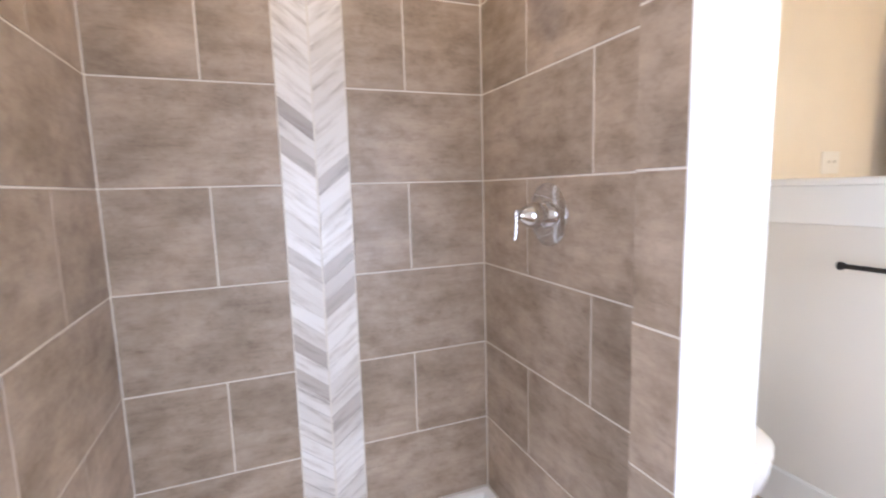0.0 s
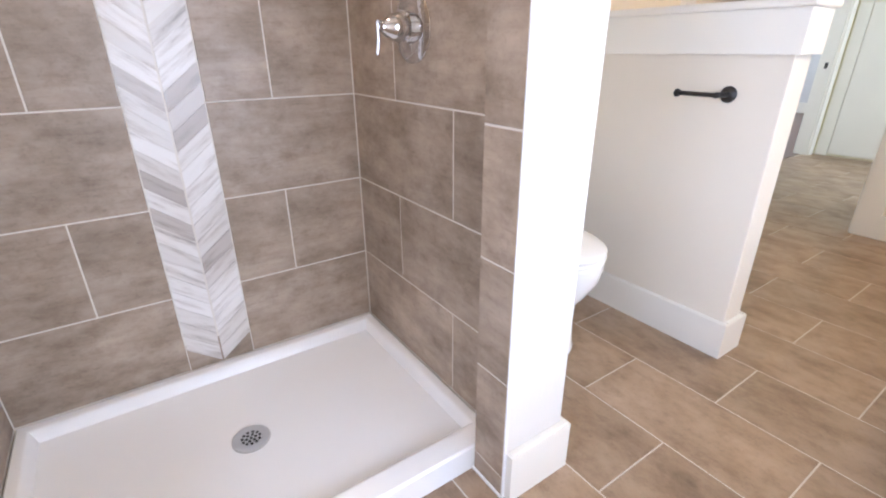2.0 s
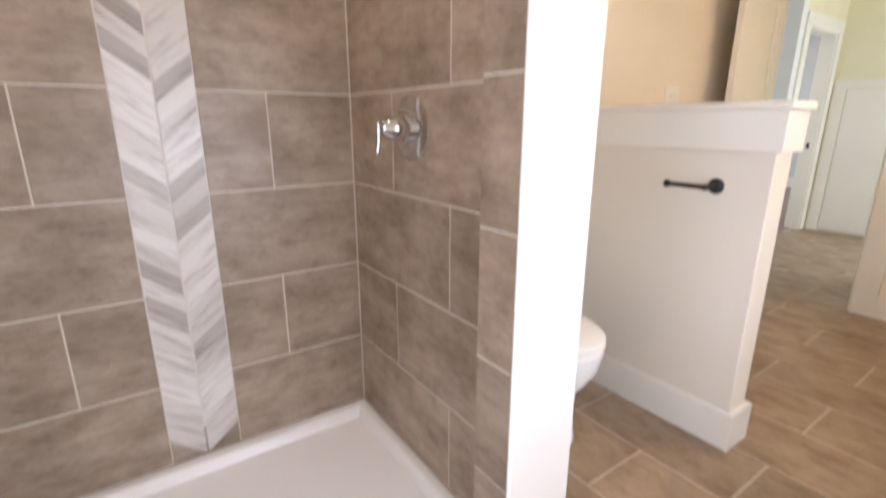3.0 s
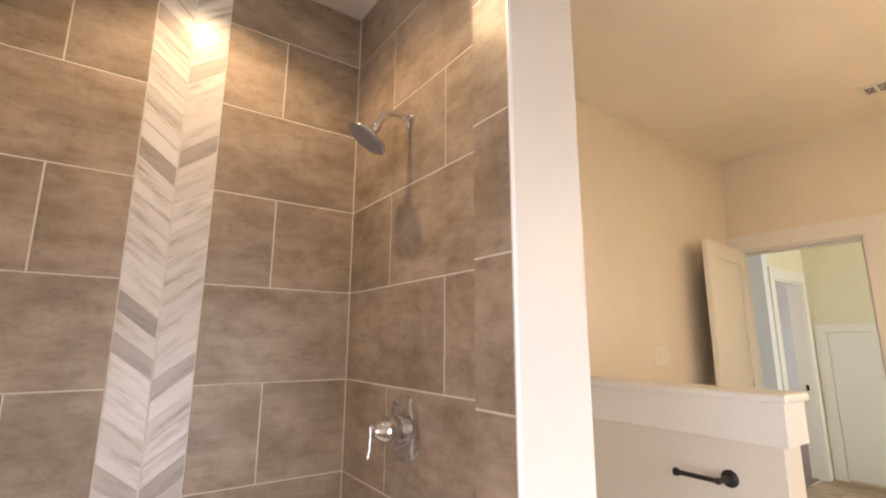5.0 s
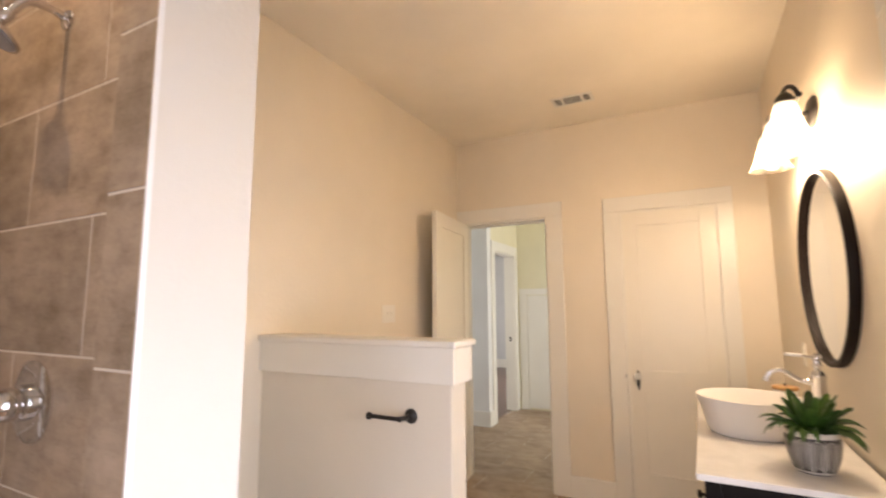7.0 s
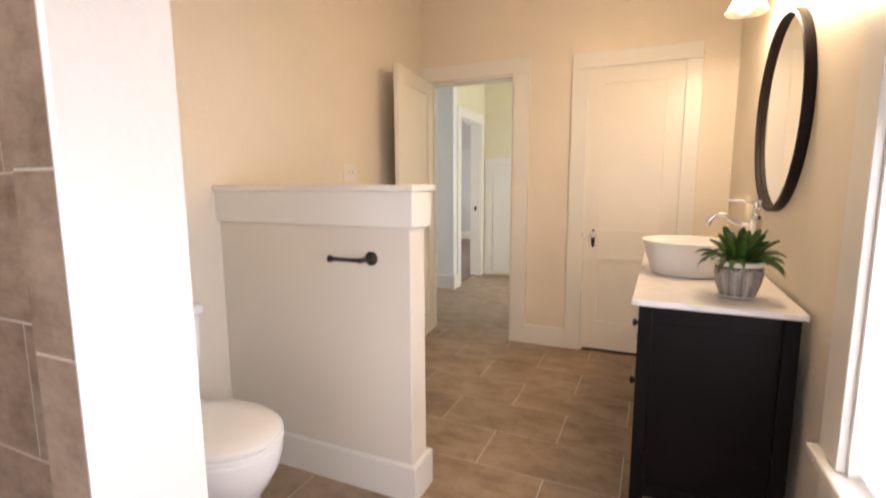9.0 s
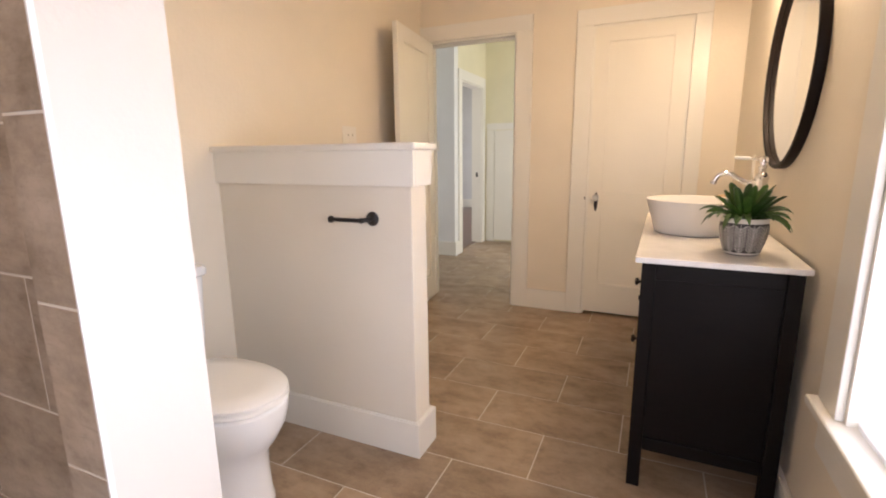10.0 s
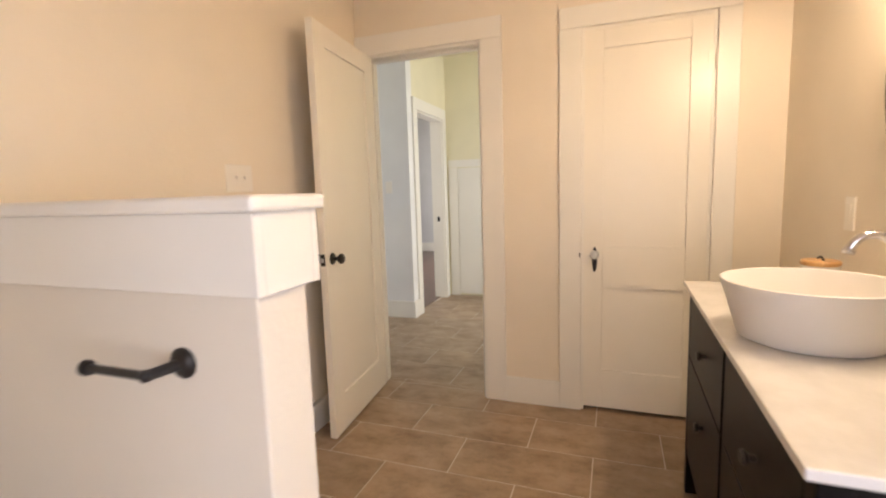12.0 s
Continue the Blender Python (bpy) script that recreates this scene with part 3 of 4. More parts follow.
valve = thing("shower_valve", "polished chrome shower valve with a lever handle", "shower valve", place=(0.80, 1.185, 1.190))
face = pose(0, 0, 0, 0, -90)
part("escutcheon", lathe([(0.0, 0), (0.093, 0), (0.093, 0.003), (0.088, 0.007), (0.06, 0.011), (0.04, 0.014), (0.0, 0.014)], 56, face), M_CHROME, valve, "", True)
part("hub", lathe([(0.0, 0.010), (0.040, 0.012), (0.041, 0.028), (0.035, 0.031), (0.035, 0.040), (0.038, 0.043), (0.036, 0.058), (0.029, 0.076), (0.018, 0.093), (0.009, 0.103), (0.0, 0.105)], 36, face), M_CHROME, valve, "", True)
part("lever", tube(spline([(-0.098, 0, 0.014), (-0.106, 0, 0.012), (-0.1065, 0, -0.02), (-0.108, 0, -0.045), (-0.112, 0, -0.070)], 6), [0.003, 0.004] + [0.0044] * 10 + [0.0046] * 6 + [0.0052] * 5 + [0.0056, 0.004], 12), M_CHROME, valve, "slim chrome lever", True)

head = thing("overhead_shower", "polished chrome round shower head on a curved arm", "shower head", place=(0.80, 1.188, 2.126))
part("flange", lathe([(0.0, 0), (0.027, 0), (0.027, 0.004), (0.02, 0.01), (0.012, 0.012), (0.0, 0.012)], 28, face), M_CHROME, head, "", True)
arm_pts = spline([(0, 0, 0), (-0.04, 0, 0.010), (-0.085, 0, 0.0), (-0.115, 0, -0.046)], 7)
part("arm", tube(arm_pts, 0.0105, 16), M_CHROME, head, "", True)
hm = look((-0.115, 0, -0.048), (-0.167, 0.02, -0.131)) @ pose(0, 0, 0, 180)
part("rose", lathe([(0.0, -0.006), (0.013, -0.004), (0.015, 0.012), (0.012, 0.022), (0.024, 0.03), (0.052, 0.044), (0.0645, 0.050), (0.066, 0.054), (0.066, 0.0585), (0.0, 0.0585)], 44, hm), M_CHROME, head, "", True)
part("spray_face", lathe([(0.0, 0.0615), (0.058, 0.0615), (0.0605, 0.0585), (0.0, 0.0585)], 44, hm), M_RUBBER, head, "grey spray face of the shower head")

can = thing("ceiling_can_light", "white recessed can light, lit, in the shower ceiling", "ceiling light", place=(0.26, 1.20, 2.750))
part("trim_ring", lathe([(0.052, -0.0005), (0.075, -0.004), (0.085, -0.003), (0.085, 0.0), (0.052, 0.0)], 40), M_TRIM, can)
part("lens", lathe([(0.0, -0.002), (0.052, -0.002), (0.052, 0.0), (0, 0.0)], 32), M_BULB, can, "lit frosted lens")

# ---- toilet ----
toilet = thing("toilet", "white porcelain two-piece toilet with a closed lid", "toilet", place=(1.343, 1.585, 0))
toilet.scale = (1, 1, 1.085)


def egg(cy, rx, front, back, z, n=40):
    """A ring of points: round in front (towards -y), blunter behind."""
    pts = []
    for i in range(n):
        a = 2 * math.pi * i / n
        c, s = math.cos(a), math.sin(a)
        y = (abs(s) ** 0.92) * math.copysign(1, s)
        pts.append(Vector((rx * math.copysign(abs(c) ** (0.92 if s < 0 else 0.75), c), cy + y * (back if s > 0 else front), z)))
    return pts


def loft(rows, cap_ends=True, bm=None):
    bm = bm or bmesh.new()
    rs = [[bm.verts.new(p) for p in r] for r in rows]
    n = len(rs[0])
    for a, b in zip(rs, rs[1:]):
        for i in range(n):
            bm.faces.new((a[i], a[(i + 1) % n], b[(i + 1) % n], b[i]))
    if cap_ends:
        bm.faces.new(rs[0])
        bm.faces.new(rs[-1])
    return bm


part("bowl", loft([egg(-0.36, 0.147, 0.25, 0.26, 0.0), egg(-0.36, 0.149, 0.252, 0.26, 0.012), egg(-0.36, 0.144, 0.245, 0.25, 0.03), egg(-0.372, 0.137, 0.228, 0.24, 0.12),
                   egg(-0.385, 0.133, 0.22, 0.24, 0.20), egg(-0.41, 0.146, 0.238, 0.24, 0.25), egg(-0.43, 0.165, 0.255, 0.24, 0.31), egg(-0.435, 0.178, 0.262, 0.24, 0.36), egg(-0.435, 0.180, 0.264, 0.24, 0.385), egg(-0.435, 0.174, 0.258, 0.235, 0.392)]), M_PORC, toilet, "", True)
part("deck", box(-0.10, -0.24, 0.30, 0.10, -0.02, 0.392, 0.02, 4), M_PORC, toilet, "", True)
part("seat", loft([egg(-0.435, 0.172, 0.258, 0.222, 0.3955), egg(-0.435, 0.182, 0.268, 0.228, 0.399), egg(-0.435, 0.182, 0.268, 0.228, 0.406), egg(-0.435, 0.176, 0.262, 0.225, 0.4105)]), M_SEAT, toilet, "", True)
part("lid", loft([egg(-0.435, 0.168, 0.254, 0.222, 0.4150), egg(-0.435, 0.181, 0.267, 0.228, 0.4190), egg(-0.435, 0.181, 0.267, 0.228, 0.425), egg(-0.435, 0.172, 0.258, 0.222, 0.432), egg(-0.435, 0.11, 0.18, 0.16, 0.435)]), M_SEAT, toilet, "", True)
for x in (-0.075, 0.075):
    part("hinge", box(x - 0.018, -0.215, 0.392, x + 0.018, -0.185, 0.424, 0.006, 2), M_SEAT, toilet, "", True)


def slab(w, d, z, cy, r=0.03, n=6):
    pts = []
    for cx, cyy, a0 in ((w - r, d - r, 0), (-w + r, d - r, 90), (-w + r, -d + r, 180), (w - r, -d + r, 270)):
        for k in range(n + 1):
            a = radians(a0 + 90 * k / n)
            pts.append(Vector((cx + r * math.cos(a), cy + cyy + r * math.sin(a), z)))
    return pts


tank = part("tank", loft([slab(0.155, 0.075, 0.385, -0.10), slab(0.168, 0.085, 0.40, -0.10), slab(0.182, 0.09, 0.50, -0.10), slab(0.196, 0.092, 0.715, -0.10)]), M_PORC, toilet, "", True)
part("tank_lid", loft([slab(0.199, 0.096, 0.716, -0.102), slab(0.207, 0.103, 0.722, -0.102), slab(0.208, 0.104, 0.742, -0.102), slab(0.201, 0.097, 0.752, -0.102)]), M_PORC, toilet, "", True)
part("flush_lever", tube(spline([(-0.14, -0.195, 0.665), (-0.14, -0.212, 0.665), (-0.11, -0.214, 0.662), (-0.08, -0.212, 0.656)], 5), 0.006, 10), M_CHROME, toilet, "chrome flush lever", True)

# toilet roll holder on the half wall
roll = thing("toilet_roll_holder", "dark bronze toilet roll holder without a roll on the half wall", "toilet roll holder", place=(1.842, 0.807, 0.986))
part("rosette", lathe([(0, 0), (0.028, 0), (0.028, 0.004), (0.022, 0.01), (0.012, 0.014), (0, 0.015)], 28, face), M_BLACK, roll, "", True)
part("post", tube([(-0.005, 0, 0), (-0.05, 0.006, 0), (-0.066, 0.009, 0)], [0.0105, 0.0095, 0.0095], 14), M_BLACK, roll, "", True)
part("elbow", lathe([(0, -0.0115), (0.008, -0.0085), (0.0115, 0.0), (0.008, 0.0085), (0, 0.0115)], 16, Matrix.Translation((-0.066, 0.009, 0))), M_BLACK, roll, "", True)
part("bar", tube([(-0.066, 0.012, 0), (-0.066, 0.148, 0)], 0.008, 14), M_BLACK, roll, "", True)
part("end_knob", lathe([(0, -0.006), (0.012, -0.005), (0.014, 0.0), (0.014, 0.008), (0.008, 0.013), (0, 0.014)], 20, Matrix.Translation((-0.066, 0.146, 0)) @ pose(0, 0, 0, -90)), M_BLACK, roll, "", True)


def wall_plate(name, label, m, kind):
    ob = thing(name, label, "outlet" if kind == "outlet" else "light switch")
    ob.matrix_world = m
    w = 0.075 if kind == "double" else 0.036
    part("plate", box(-w, -0.058, 0, w, 0.058, 0.006, 0.003), M_PLASTIC, ob)
    if kind == "outlet":
        for z in (-0.02, 0.02):
            r = part("receptacle", box(-0.015, z - 0.014, 0.006, 0.015, z + 0.014, 0.008, 0.002), M_PLASTIC, ob)
            part("slot", boxes((-0.007, z - 0.003, 0.008, -0.005, z + 0.006, 0.0084), (0.005, z - 0.003, 0.008, 0.007, z + 0.006, 0.0084)), M_HOLLOW_SHADE, r)
    else:
        for x in ((-0.023, 0.023) if kind == "double" else ()):
            part("toggle", box(x - 0.0045, -0.004, 0.0062, x + 0.0045, 0.011, 0.019, 0.0015), M_PLASTIC, ob)
        for x in (() if kind == "double" else (0.0,)):
            part("rocker", box(x - 0.016, -0.033, 0.006, x + 0.016, 0.033, 0.0095, 0.002), M_PLASTIC, ob)
    return ob


NORTH = pose(0, 0, 0, 90)
SOUTH = pose(0, 0, 0, 90, 0, 180)
wall_plate("toggle_switch", "white double toggle switch plate above the half wall", Matrix.Translation((2.872, YN, 1.354)) @ NORTH, "double")
wall_plate("light_switch", "white switch plate on the wall behind the basin", Matrix.Translation((3.238, YS, 1.152)) @ SOUTH, "single")
wall_plate("light_switch", "white switch plate in the hall", Matrix.Translation((5.54, 2.235, 1.33)) @ pose(0, 0, 0, 90, 0, -90), "single")

# ---- vanity ----
VX0, VX1, VY0, VY1 = 2.002, 3.325, -0.628, -0.168
ZT = 0.862
NW = Matrix.Translation((1.980, -0.146, 0)) @ pose(0, 0, 0, 0, 0, -0.9) @ Matrix.Translation((-1.980, 0.146, 0))
van = thing("vanity_cabinet", "black-brown stained wooden vanity cabinet on legs with four drawers", "vanity", place=(0, 0, 0))
for x in (VX0, VX1 - 0.045):
    for y in (VY0, VY1 - 0.045):
        part("leg", box(x, y, 0, x + 0.045, y + 0.045, ZT - 0.001, 0.003), M_DARK, van)
for x0, x1 in ((VX0 + 0.012, VX0 + 0.026), (VX1 - 0.026, VX1 - 0.012)):
    side = part("side_panel", box(x0, VY0 + 0.045, 0.17, x1, VY1 - 0.045, ZT - 0.001, 0.001), M_DARK, van)
for x0, x1 in ((VX0 + 0.003, VX0 + 0.03), (VX1 - 0.03, VX1 - 0.003)):
    part("top_rail", box(x0, VY0 + 0.045, 0.803, x1, VY1 - 0.045, ZT - 0.0015, 0.002), M_DARK, van)
    part("bottom_rail", box(x0, VY0 + 0.045, 0.155, x1, VY1 - 0.045, 0.205, 0.002), M_DARK, van)
part("body", boxes((VX0 + 0.03, VY0, 0.17, VX1 - 0.03, VY1 - 0.03, 0.858)), M_DARK, van)
XM = 2.625
part("front_frame", boxes((VX0 + 0.045, VY1 - 0.03, 0.832, VX1 - 0.045, VY1 - 0.004, ZT - 0.001), (VX0 + 0.045, VY1 - 0.03, 0.165, VX1 - 0.045, VY1 - 0.004, 0.20),
                          (XM - 0.02, VY1 - 0.03, 0.20, XM + 0.02, VY1 - 0.004, 0.832), bevel=0.001), M_DARK, van)
for xa, xb in ((VX0 + 0.049, XM - 0.024), (XM + 0.024, VX1 - 0.049)):
    for za, zb, zk in ((0.588, 0.827, 0.715), (0.204, 0.580, 0.47)):
        dr = part("drawer_front", box(xa, VY1 - 0.022, za, xb, VY1 + 0.0, zb, 0.002), M_DARK, van)
        xc = 2.30 if xa < 2.3 else 2.91
        for xx in (xc,):
            part("knob", lathe([(0, 0), (0.006, 0), (0.006, 0.012), (0.013, 0.017), (0.015, 0.022), (0.012, 0.028), (0, 0.03)], 20, Matrix.Translation((xx, VY1, zk)) @ pose(0, 0, 0, -90), sx=1.5), M_BLACK, dr, "black drawer knob", True)

van.matrix_world = NW
top = tagged(part("countertop", box(1.980, -0.640, ZT, 3.345, -0.146, ZT + 0.02, 0.003, 3), M_QUARTZ), "white quartz countertop with eased edges on the vanity", "countertop")
top.matrix_world = NW
ZT += 0.02

basin = thing("vessel_basin", "matte white round vessel basin on the countertop", "basin", place=(2.614, -0.352, ZT))
basin.scale = (0.905, 0.905, 0.99)
part("bowl", lathe([(0.0, 0.0), (0.155, 0.0), (0.166, 0.004), (0.176, 0.03), (0.195, 0.09), (0.213, 0.143), (0.214, 0.146), (0.211, 0.148), (0.207, 0.146), (0.188, 0.09), (0.168, 0.035), (0.14, 0.018), (0.03, 0.012), (0.0, 0.011)], 72), M_BASIN, basin, "", True)
part("drain_ring", lathe([(0.0, 0.0145), (0.02, 0.0145), (0.024, 0.0125), (0.024, 0.011)], 24), M_CHROME, basin, "chrome drain cap", True)

tap = thing("basin_tap", "tall polished chrome basin tap with a white lever", "tap", place=(2.605, -0.588, ZT))
tap.scale = (1, 1, 0.945)
part("column", lathe([(0, 0), (0.03, 0), (0.03, 0.006), (0.027, 0.012), (0.0245, 0.02), (0.0245, 0.245), (0.027, 0.249), (0.027, 0.258), (0.0235, 0.263), (0.020, 0.270), (0.0125, 0.278), (0.0125, 0.292), (0.016, 0.298), (0.0125, 0.306), (0.0125, 0.318), (0.0175, 0.322), (0.0185, 0.334), (0.014, 0.343), (0, 0.347)], 28), M_CHROME, tap, "", True)
part("spout", tube(spline([(0, 0.012, 0.234), (0, 0.05, 0.232), (0, 0.08, 0.248), (0, 0.115, 0.272), (0, 0.148, 0.268), (0, 0.167, 0.243), (0, 0.172, 0.225)], 7), [0.0135] * 6 + [0.0105] * 30 + [0.0105, 0.011, 0.0125, 0.0135, 0.0135, 0.012, 0.0125], 16), M_CHROME, tap, "", True)
part("lever_stem", tube([(0, 0.012, 0.33), (0, 0.045, 0.337)], 0.0048, 12), M_CHROME, tap, "", True)
part("lever", tube([(0, 0.045, 0.337), (0, 0.06, 0.338), (0, 0.095, 0.34), (0, 0.105, 0.34)], [0.006, 0.0078, 0.0072, 0.0045], 14), M_PORC, tap, "white porcelain lever", True)

jar = thing("candle_jar", "pale candle jar with a honey-coloured wooden lid", "candle", place=(3.145, -0.551, ZT))
jar.scale = (0.84, 0.84, 0.93)
part("jar", lathe([(0, 0), (0.056, 0), (0.061, 0.006), (0.062, 0.108), (0.060, 0.113), (0, 0.113)], 40), M_PORC, jar, "", True)
part("lid", lathe([(0, 0.113), (0.064, 0.113), (0.067, 0.116), (0.067, 0.126), (0.062, 0.131), (0, 0.133)], 40), M_LID, jar, "wooden lid", True)
part("handle", tube(spline([(-0.028, 0, 0.132), (-0.012, 0, 0.141), (0.012, 0, 0.141), (0.028, 0, 0.132)], 5), 0.004, 10), M_BLACK, jar, "dark lid pull", True)

# potted plant
pot = thing("potted_plant", "green succulent plant in a charcoal and white herringbone pot", "potted plant", place=(2.168, -0.478, ZT))
pot.scale = (0.80, 0.80, 0.90)


def pot_r(z):
    u = z / 0.138
    return 0.064 + 0.028 * math.sin(min(1.0, u * 1.3) * math.pi / 2) - (0.004 * max(0, u - 0.75) / 0.25)


vessel = part("pot", lathe([(0, 0), (0.058, 0), (0.064, 0.004)] + [(pot_r(z), z) for z in (0.01, 0.025, 0.045, 0.065, 0.085, 0.105, 0.125)] + [(pot_r(0.138), 0.138), (pot_r(0.138) - 0.006, 0.139), (0.078, 0.125), (0.0, 0.118)], 64), M_POT, pot, "", True)
bm = lathe([(pot_r(0.124) + 0.0008, 0.124), (pot_r(0.138) + 0.0012, 0.138), (pot_r(0.138) - 0.002, 0.1412), (pot_r(0.138) - 0.007, 0.1395)], 64)
part("rim", bm, M_POTLINE, vessel, "white glazed rim", True)
part("foot_band", lathe([(0.0645, 0.0045), (pot_r(0.012) + 0.0008, 0.012)], 64), M_POTLINE, vessel, "white glazed foot band", True)
bm = bmesh.new()


def on_pot(a, z):
    r = pot_r(z) + 0.0009
    return Vector((r * math.cos(a), r * math.sin(a), z))


COLS, ROWS_ = 24, 11
for c in range(COLS):
    a0 = 2 * math.pi * c / COLS
    da = 2 * math.pi / COLS
    slope = 0.015 if c % 2 else -0.015
    for r in range(ROWS_):
        z = 0.0135 + r * 0.0108 + (0.015 if c % 2 == 0 else 0.0)
        if z > 0.122 or z + slope > 0.122 or z + slope < 0.012:
            continue
        q = []
        for k in range(4):
            q.append((a0 + da * (0.06 + 0.88 * k / 3), z + slope * k / 3))
        lo = [bm.verts.new(on_pot(a, zz)) for a, zz in q]
        hi = [bm.verts.new(on_pot(a, zz + 0.0036)) for a, zz in q]
        for k in range(3):
            bm.faces.new((lo[k], lo[k + 1], hi[k + 1], hi[k]))
    if c % 2:
        ends = [[bm.verts.new(on_pot(a0 + w, 0.014 + 0.021 * k)) for w in (-0.012, 0.012)] for k in range(6)]
        for k in range(5):
            bm.faces.new((ends[k][0], ends[k][1], ends[k + 1][1], ends[k + 1][0]))
part("herringbone_glaze", bm, M_POTLINE, vessel, "white glazed herringbone lines")
part("soil", lathe([(0.0, 0.128), (0.05, 0.127), (0.0785, 0.122)], 32), M_SOIL, pot, "dark soil", True)


def leaf_mesh(length, width, droop, lift):
    bm = bmesh.new()
    n = 9
    rows = []
    for i in range(n + 1):
        u = i / n
        w = width * (0.55 + 1.1 * u) * (1 - u) ** 0.55 if u < 1 else 0
        w = max(w, 0.0006)
        x = length * u * (1 - 0.25 * droop * u)
        z = lift * length * u - droop * length * u * u * 0.75
        rows.append([bm.verts.new((x, s * w, z + abs(s) ** 1.5 * w * 0.55)) for s in (-1, -0.5, 0, 0.5, 1)])
    for a, b in zip(rows, rows[1:]):
        for k in range(4):
            bm.faces.new((a[k], a[k + 1], b[k + 1], b[k]))
    low = [[bm.verts.new(v.co - Vector((0, 0, 0.0022))) for v in r] for r in rows]
    for a, b in zip(low, low[1:]):
        for k in range(4):
            bm.faces.new((a[k], b[k], b[k + 1], a[k + 1]))
    for k in (0, 4):
        for i in range(n):
            bm.faces.new((rows[i][k], rows[i + 1][k], low[i + 1][k], low[i][k]))
    return bm


rng = random.Random(7)
leaf_kinds = []
for L, W, dr_, li in ((0.150, 0.020, 0.62, 0.66), (0.168, 0.019, 0.78, 0.66), (0.118, 0.025, 0.42, 1.05), (0.078, 0.027, 0.15, 1.7), (0.180, 0.017, 0.92, 0.62)):
    ob = part("leaf", leaf_mesh(L, W, dr_, li), M_LEAF, pot, "", True)
    leaf_kinds.append(ob.data)
    ob.matrix_basis = pose(0.01 * L, 0, 0.122, 0, 0, 70 * len(leaf_kinds))
for i in range(55):
    tier = i % 5
    me = leaf_kinds[(0, 1, 2, 3, 4)[tier]]
    ob = new("leaf", me)
    ob.parent = pot
    a = i * 137.5 + rng.uniform(-18, 18)
    r0 = rng.uniform(0.004, 0.03) if tier in (2, 3) else rng.uniform(0.015, 0.036)
    ob.matrix_basis = pose(r0 * math.cos(radians(a)), r0 * math.sin(radians(a)), 0.121 + rng.uniform(0, 0.012), rng.uniform(-14, 14), rng.uniform(-10, 4), a) @ Matrix.Diagonal((*[rng.uniform(0.82, 1.15)] * 3, 1))

# ---- mirror and vanity light ----
mirror = thing("round_mirror", "large round mirror in a deep black metal frame", "mirror", place=(2.612, YS, 1.549))
mm = pose(0, 0, 0, -90)
part("frame", lathe([(0.366, 0.0), (0.388, 0.0), (0.390, 0.003), (0.390, 0.031), (0.388, 0.034), (0.375, 0.034), (0.372, 0.031), (0.372, 0.016), (0.366, 0.012), (0.366, 0.0)], 96, mm), M_RIM, mirror, "black metal rim", True)
part("glass", lathe([(0.0, 0.014), (0.3705, 0.014), (0.3705, 0.008), (0, 0.008)], 96, mm), M_MIRROR, mirror, "silvered mirror glass")

light = thing("vanity_light", "dark bronze vanity light with three lit glass bell shades", "wall light", place=(2.61, YS, 2.19))
part("backplate", lathe([(0, 0), (0.062, 0), (0.062, 0.006), (0.05, 0.016), (0.0, 0.02)], 40, mm, sx=1.5), M_BLACK, light, "", True)
part("stem", tube([(0, 0.015, 0), (0, 0.085, 0.0)], 0.011, 14), M_BLACK, light, "", True)
part("bar", tube([(-0.235, 0.085, 0.0), (0.235, 0.085, 0.0)], 0.010, 14), M_BLACK, light, "", True)
shade_me = None
for x in (-0.22, 0.0, 0.22):
    part("arm", tube(spline([(x, 0.085, 0.0), (x, 0.095, 0.03), (x, 0.112, 0.042), (x, 0.128, 0.03), (x, 0.13, 0.01)], 6), 0.0085, 12), M_BLACK, light, "", True)
    hold = part("holder", lathe([(0, 0.02), (0.014, 0.018), (0.024, 0.008), (0.034, -0.012), (0.035, -0.03), (0.0, -0.03)], 24, Matrix.Translation((x, 0.13, 0.0))), M_BLACK, light, "", True)
    sh = part("shade", lathe([(0.036, -0.02), (0.041, -0.045), (0.05, -0.085), (0.062, -0.125), (0.075, -0.155), (0.084, -0.168), (0.082, -0.170), (0.072, -0.157), (0.059, -0.125), (0.047, -0.085), (0.038, -0.045), (0.033, -0.02)], 40, Matrix.Translation((x, 0.13, 0.0))), M_SHADE, light, "lit ribbed glass bell shade", True)
    part("bulb", lathe([(0, -0.03), (0.012, -0.034), (0.014, -0.05), (0.024, -0.07), (0.029, -0.09), (0.024, -0.11), (0.012, -0.121), (0, -0.123)], 20, Matrix.Translation((x, 0.13, 0.0))), M_BULB, light, "glowing bulb", True)
    bulb_lamp("vanity_bulb_lamp", (2.61 + x, YS + 0.13, 2.19 - 0.178), 15.8, WARM, 0.03)

# ceiling register
vent = thing("ceiling_vent", "white louvred metal ceiling register", "vent", place=(3.463, 0.486, ZC))
part("frame", boxes((-0.075, -0.14, -0.006, -0.05, 0.14, 0), (0.05, -0.14, -0.006, 0.075, 0.14, 0), (-0.05, -0.14, -0.006, 0.05, -0.118, 0), (-0.05, 0.118, -0.006, 0.05, 0.14, 0), (-0.05, 0.06, -0.006, 0.05, 0.076, 0), (-0.05, -0.076, -0.006, 0.05, -0.06, 0), bevel=0.001), M_TRIM, vent)
# black sheet on the ceiling in place of the duct's shaded depth
part("duct", boxes((-0.05, -0.118, -0.0015, 0.05, 0.118, -0.0005)), M_HOLLOW_SHADE, vent, "thin black sheet for the shade in the duct behind the slats")
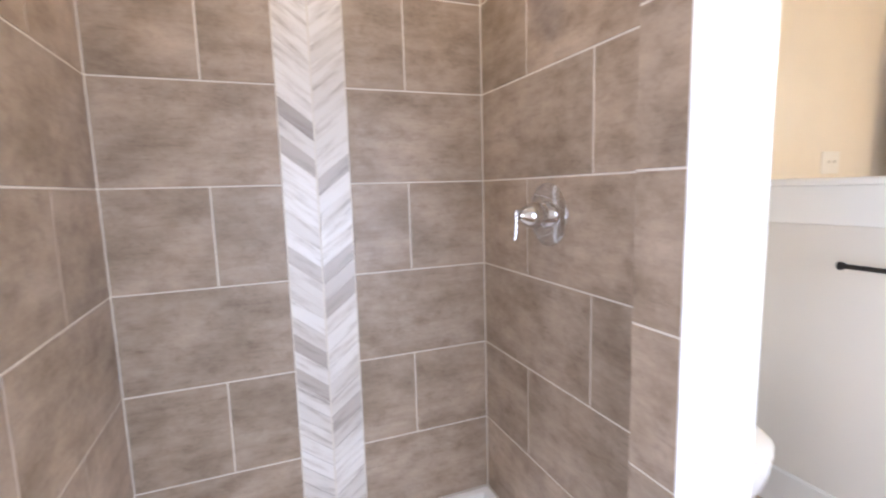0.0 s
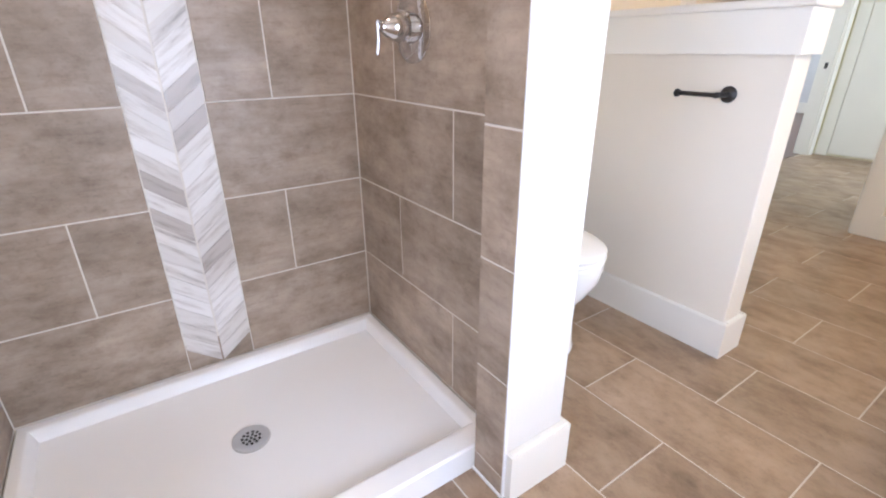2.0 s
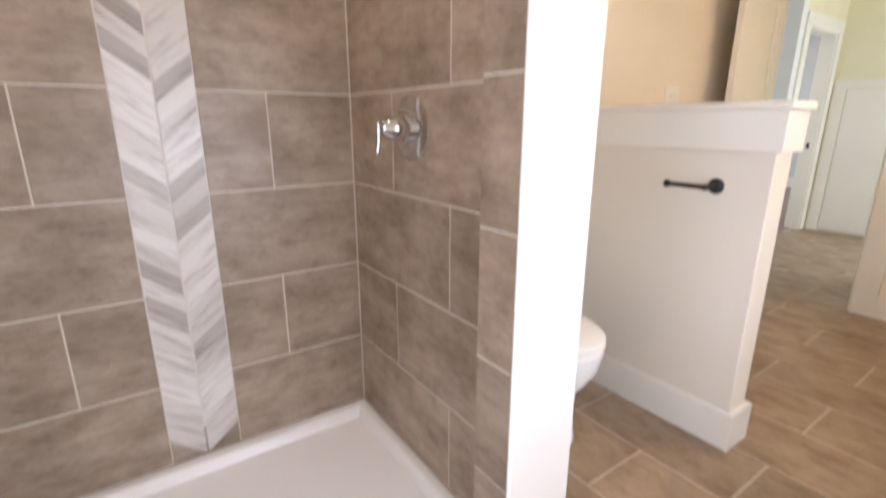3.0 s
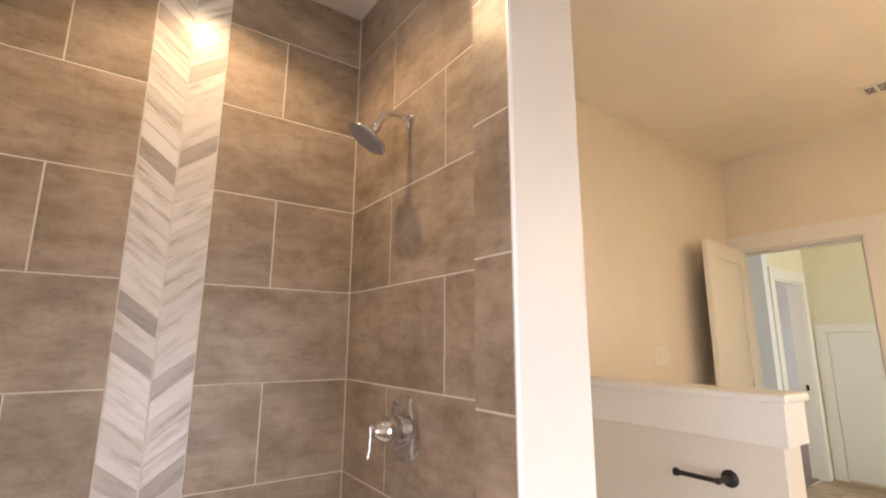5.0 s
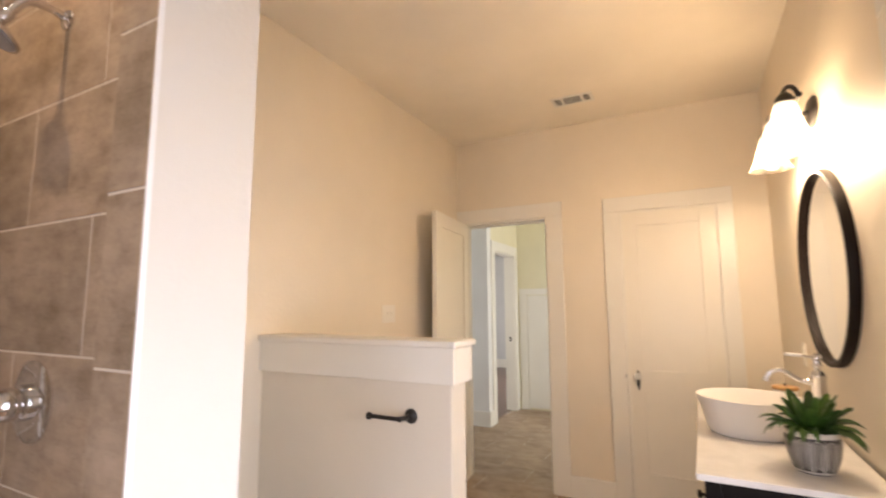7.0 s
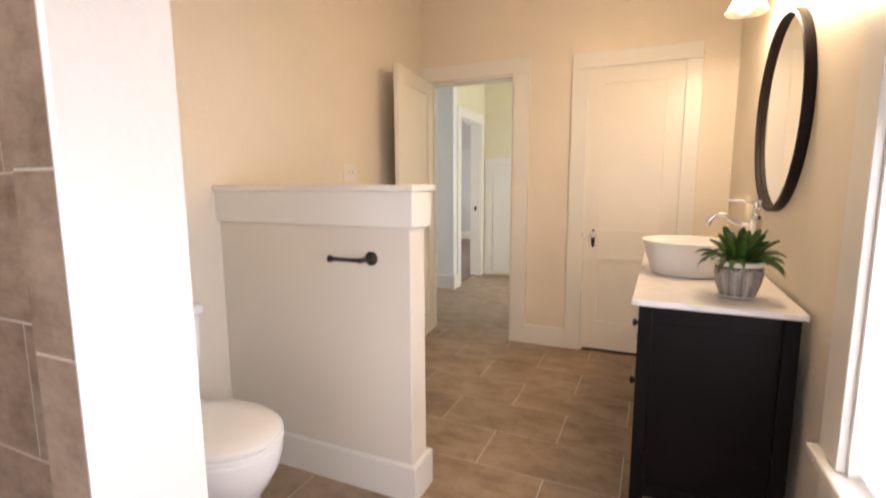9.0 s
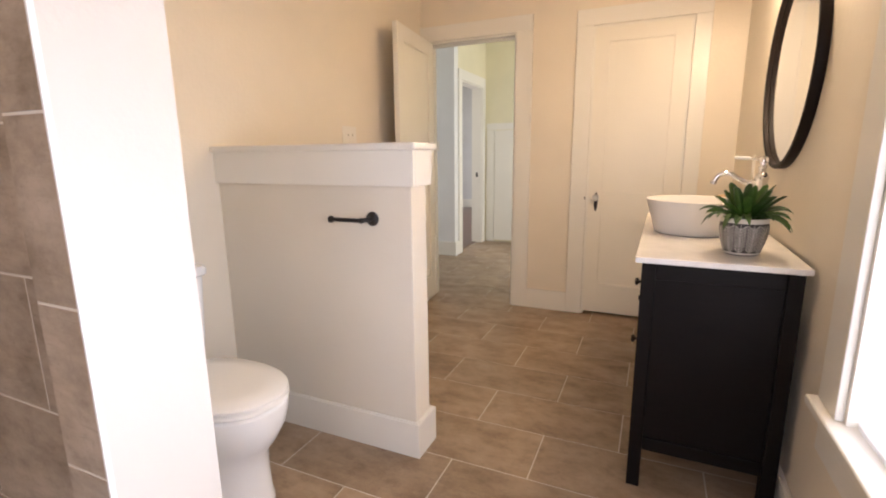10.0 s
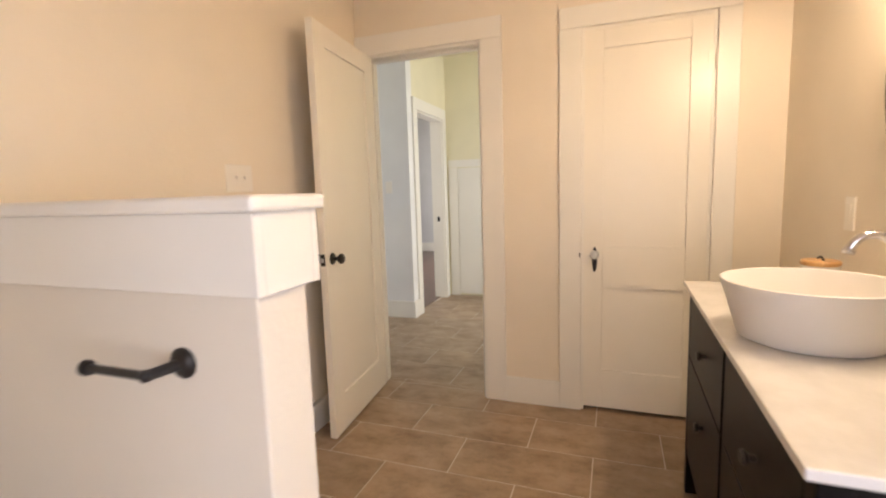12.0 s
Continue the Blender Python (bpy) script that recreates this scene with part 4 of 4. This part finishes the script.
for i in range(3):
    x = -0.025 + i * 0.025
    part("slat", box(x - 0.0012, -0.06, -0.006, x + 0.0012, 0.06, -0.0016), M_TRIM, vent)
for y0 in (0.076, -0.118):
    for i in range(4):
        y = y0 + 0.006 + i * 0.0105
        part("slat", box(-0.05, y - 0.001, -0.006, 0.05, y + 0.001, -0.0016), M_TRIM, vent)

# ---- tile pieces ----
tile_meshes = {}


def tile_mesh(w, h, mat, t=0.009):
    """A slab centred on its face: x along, y up, face at z = 0, with chamfered rim."""
    key = (round(w, 4), round(h, 4), mat.name)
    if key not in tile_meshes:
        c = 0.0012
        v = [(sx * (w / 2 - i), sy * (h / 2 - i), z) for i, z in ((0, -t), (0, -c), (c, 0)) for sx, sy in ((-1, -1), (1, -1), (1, 1), (-1, 1))]
        f = [(8, 9, 10, 11)] + [(r + i, r + (i + 1) % 4, r + 4 + (i + 1) % 4, r + 4 + i) for r in (0, 4) for i in range(4)]
        me = bpy.data.meshes.new("tile")
        me.from_pydata(v, [], f)
        me.materials.append(mat)
        tile_meshes[key] = me
    return tile_meshes[key]


J = 0.0048
P = 0.3075
rows_z = [0.0825] + [0.99 + P * k for k in range(-2, 6)] + [2.750]


def tile_row(parent, edges, z0, z1, to_world, mat, first=0.0):
    for a, b in zip(edges, edges[1:]):
        ob = new("tile", tile_mesh(b - a - J, z1 - z0 - J, mat))
        ob.parent = parent
        ob.matrix_basis = to_world((a + b) / 2, (z0 + z1) / 2)


def back_m(u, z):
    return pose(u, 1.603, z, 90)


def valve_m(u, z):
    return pose(0.80, u, z, 90, 0, -90)


def left_m(u, z):
    return pose(-0.395, u, z, 90, 0, 90)


def column_m(u, z):
    return pose(0.710, u, z, 90, 0, -90)


for k, (z0, z1) in enumerate(zip(rows_z, rows_z[1:])):
    odd = k % 2 == 1
    tile_row(wall_shower_back, [-0.395, -0.113, 0.094] if odd else [-0.395, 0.094], z0, z1, back_m, M_TILE)
    tile_row(wall_shower_back, [0.308, 0.511, 0.80] if odd else [0.308, 0.80], z0, z1, back_m, M_TILE)
    tile_row(wall_shower_valve, [0.757, 1.300, 1.602] if odd else [0.757, 0.992, 1.602], z0, z1, valve_m, M_TILE)
    tile_row(wall_shower_left, [0.757, 1.275, 1.602] if odd else [0.757, 0.98, 1.602], z0, z1, left_m, M_TILE)
    tile_row(wall_shower_valve, [0.634, 0.757], z0 if k else 0.375 - P, z1, column_m, M_TILE)
tile_row(wall_shower_valve, [0.634, 0.757], 0.002, 0.375 - P, column_m, M_TILE)
# stone behind the band's pointed foot
ob = new("tile", tile_mesh(0.214, 0.105, M_TILE))
ob.parent = wall_shower_back
ob.matrix_basis = pose(0.201, 1.6036, 0.135, 90)

# marble chevron band: slips that fall towards the middle
SW, SH, DROP = 0.1045, 0.0585, 0.082


def slip_mesh(side):
    t, g = 0.009, 0.0009
    sh = [(-SW / 2, DROP / 2), (SW / 2, -DROP / 2)] if side < 0 else [(-SW / 2, -DROP / 2), (SW / 2, DROP / 2)]
    (xa, ya), (xb, yb) = sh
    base = [(xa + g, ya - SH / 2 + g), (xb - g, yb - SH / 2 + g), (xb - g, yb + SH / 2 - g), (xa + g, ya + SH / 2 - g)]
    # the mesh is turned so that its own x runs along the slip
    ang = math.atan2(yb - ya, xb - xa)
    ca, sa = math.cos(-ang), math.sin(-ang)
    base = [(x * ca - y * sa, x * sa + y * ca) for x, y in base]
    v = [(x, y, z) for z in (-t, 0) for x, y in base]
    f = [(4, 5, 6, 7)] + [(i, (i + 1) % 4, 4 + (i + 1) % 4, 4 + i) for i in range(4)]
    me = bpy.data.meshes.new("marble_slip")
    me.from_pydata(v, [], f)
    me.materials.append(M_MARBLE)
    return me, math.degrees(ang)


for side, xc in ((-1, 0.0945 + SW / 2), (1, 0.3075 - SW / 2)):
    me, ang = slip_mesh(side)
    z = 0.088 + SH / 2 + DROP / 2
    while z < 2.750 - SH / 2 - DROP / 2 + 0.06:
        ob = new("marble_slip", me)
        ob.parent = wall_shower_back
        ob.matrix_basis = pose(xc, 1.6015 - 0.0004 * random.random(), z, 90) @ pose(0, 0, 0, 0, 0, ang)
        z += SH

# floor tiles, long side north to south, cut at the walls
FP, FL = 0.3115, 0.623


def floor_area(ax0, ay0, ax1, ay1, skip):
    for k in range(-10, 17):
        joint = 0.492 if k % 2 else 0.1805
        for n in range(-4, 8):
            x0, y0 = max(1.879 + FP * k, ax0), max(joint + FL * n, ay0)
            x1, y1 = min(1.879 + FP * (k + 1), ax1), min(joint + FL * (n + 1), ay1)
            if x1 - x0 < 0.02 or y1 - y0 < 0.02 or skip(x0, y0, x1, y1):
                continue
            ob = new("tile", tile_mesh(y1 - y0 - J, x1 - x0 - J, M_FLOOR))
            ob.parent = floor
            ob.matrix_basis = pose((x0 + x1) / 2, (y0 + y1) / 2, 0.0, 0, 0, 90)


floor_area(-1.2, YS, 4.01, YN, lambda x0, y0, x1, y1: x1 < 0.72 and y0 > 0.76)
floor_area(4.01, -1.2, 6.66, 4.3, lambda x0, y0, x1, y1: x0 > 5.5 and y0 > 2.0)
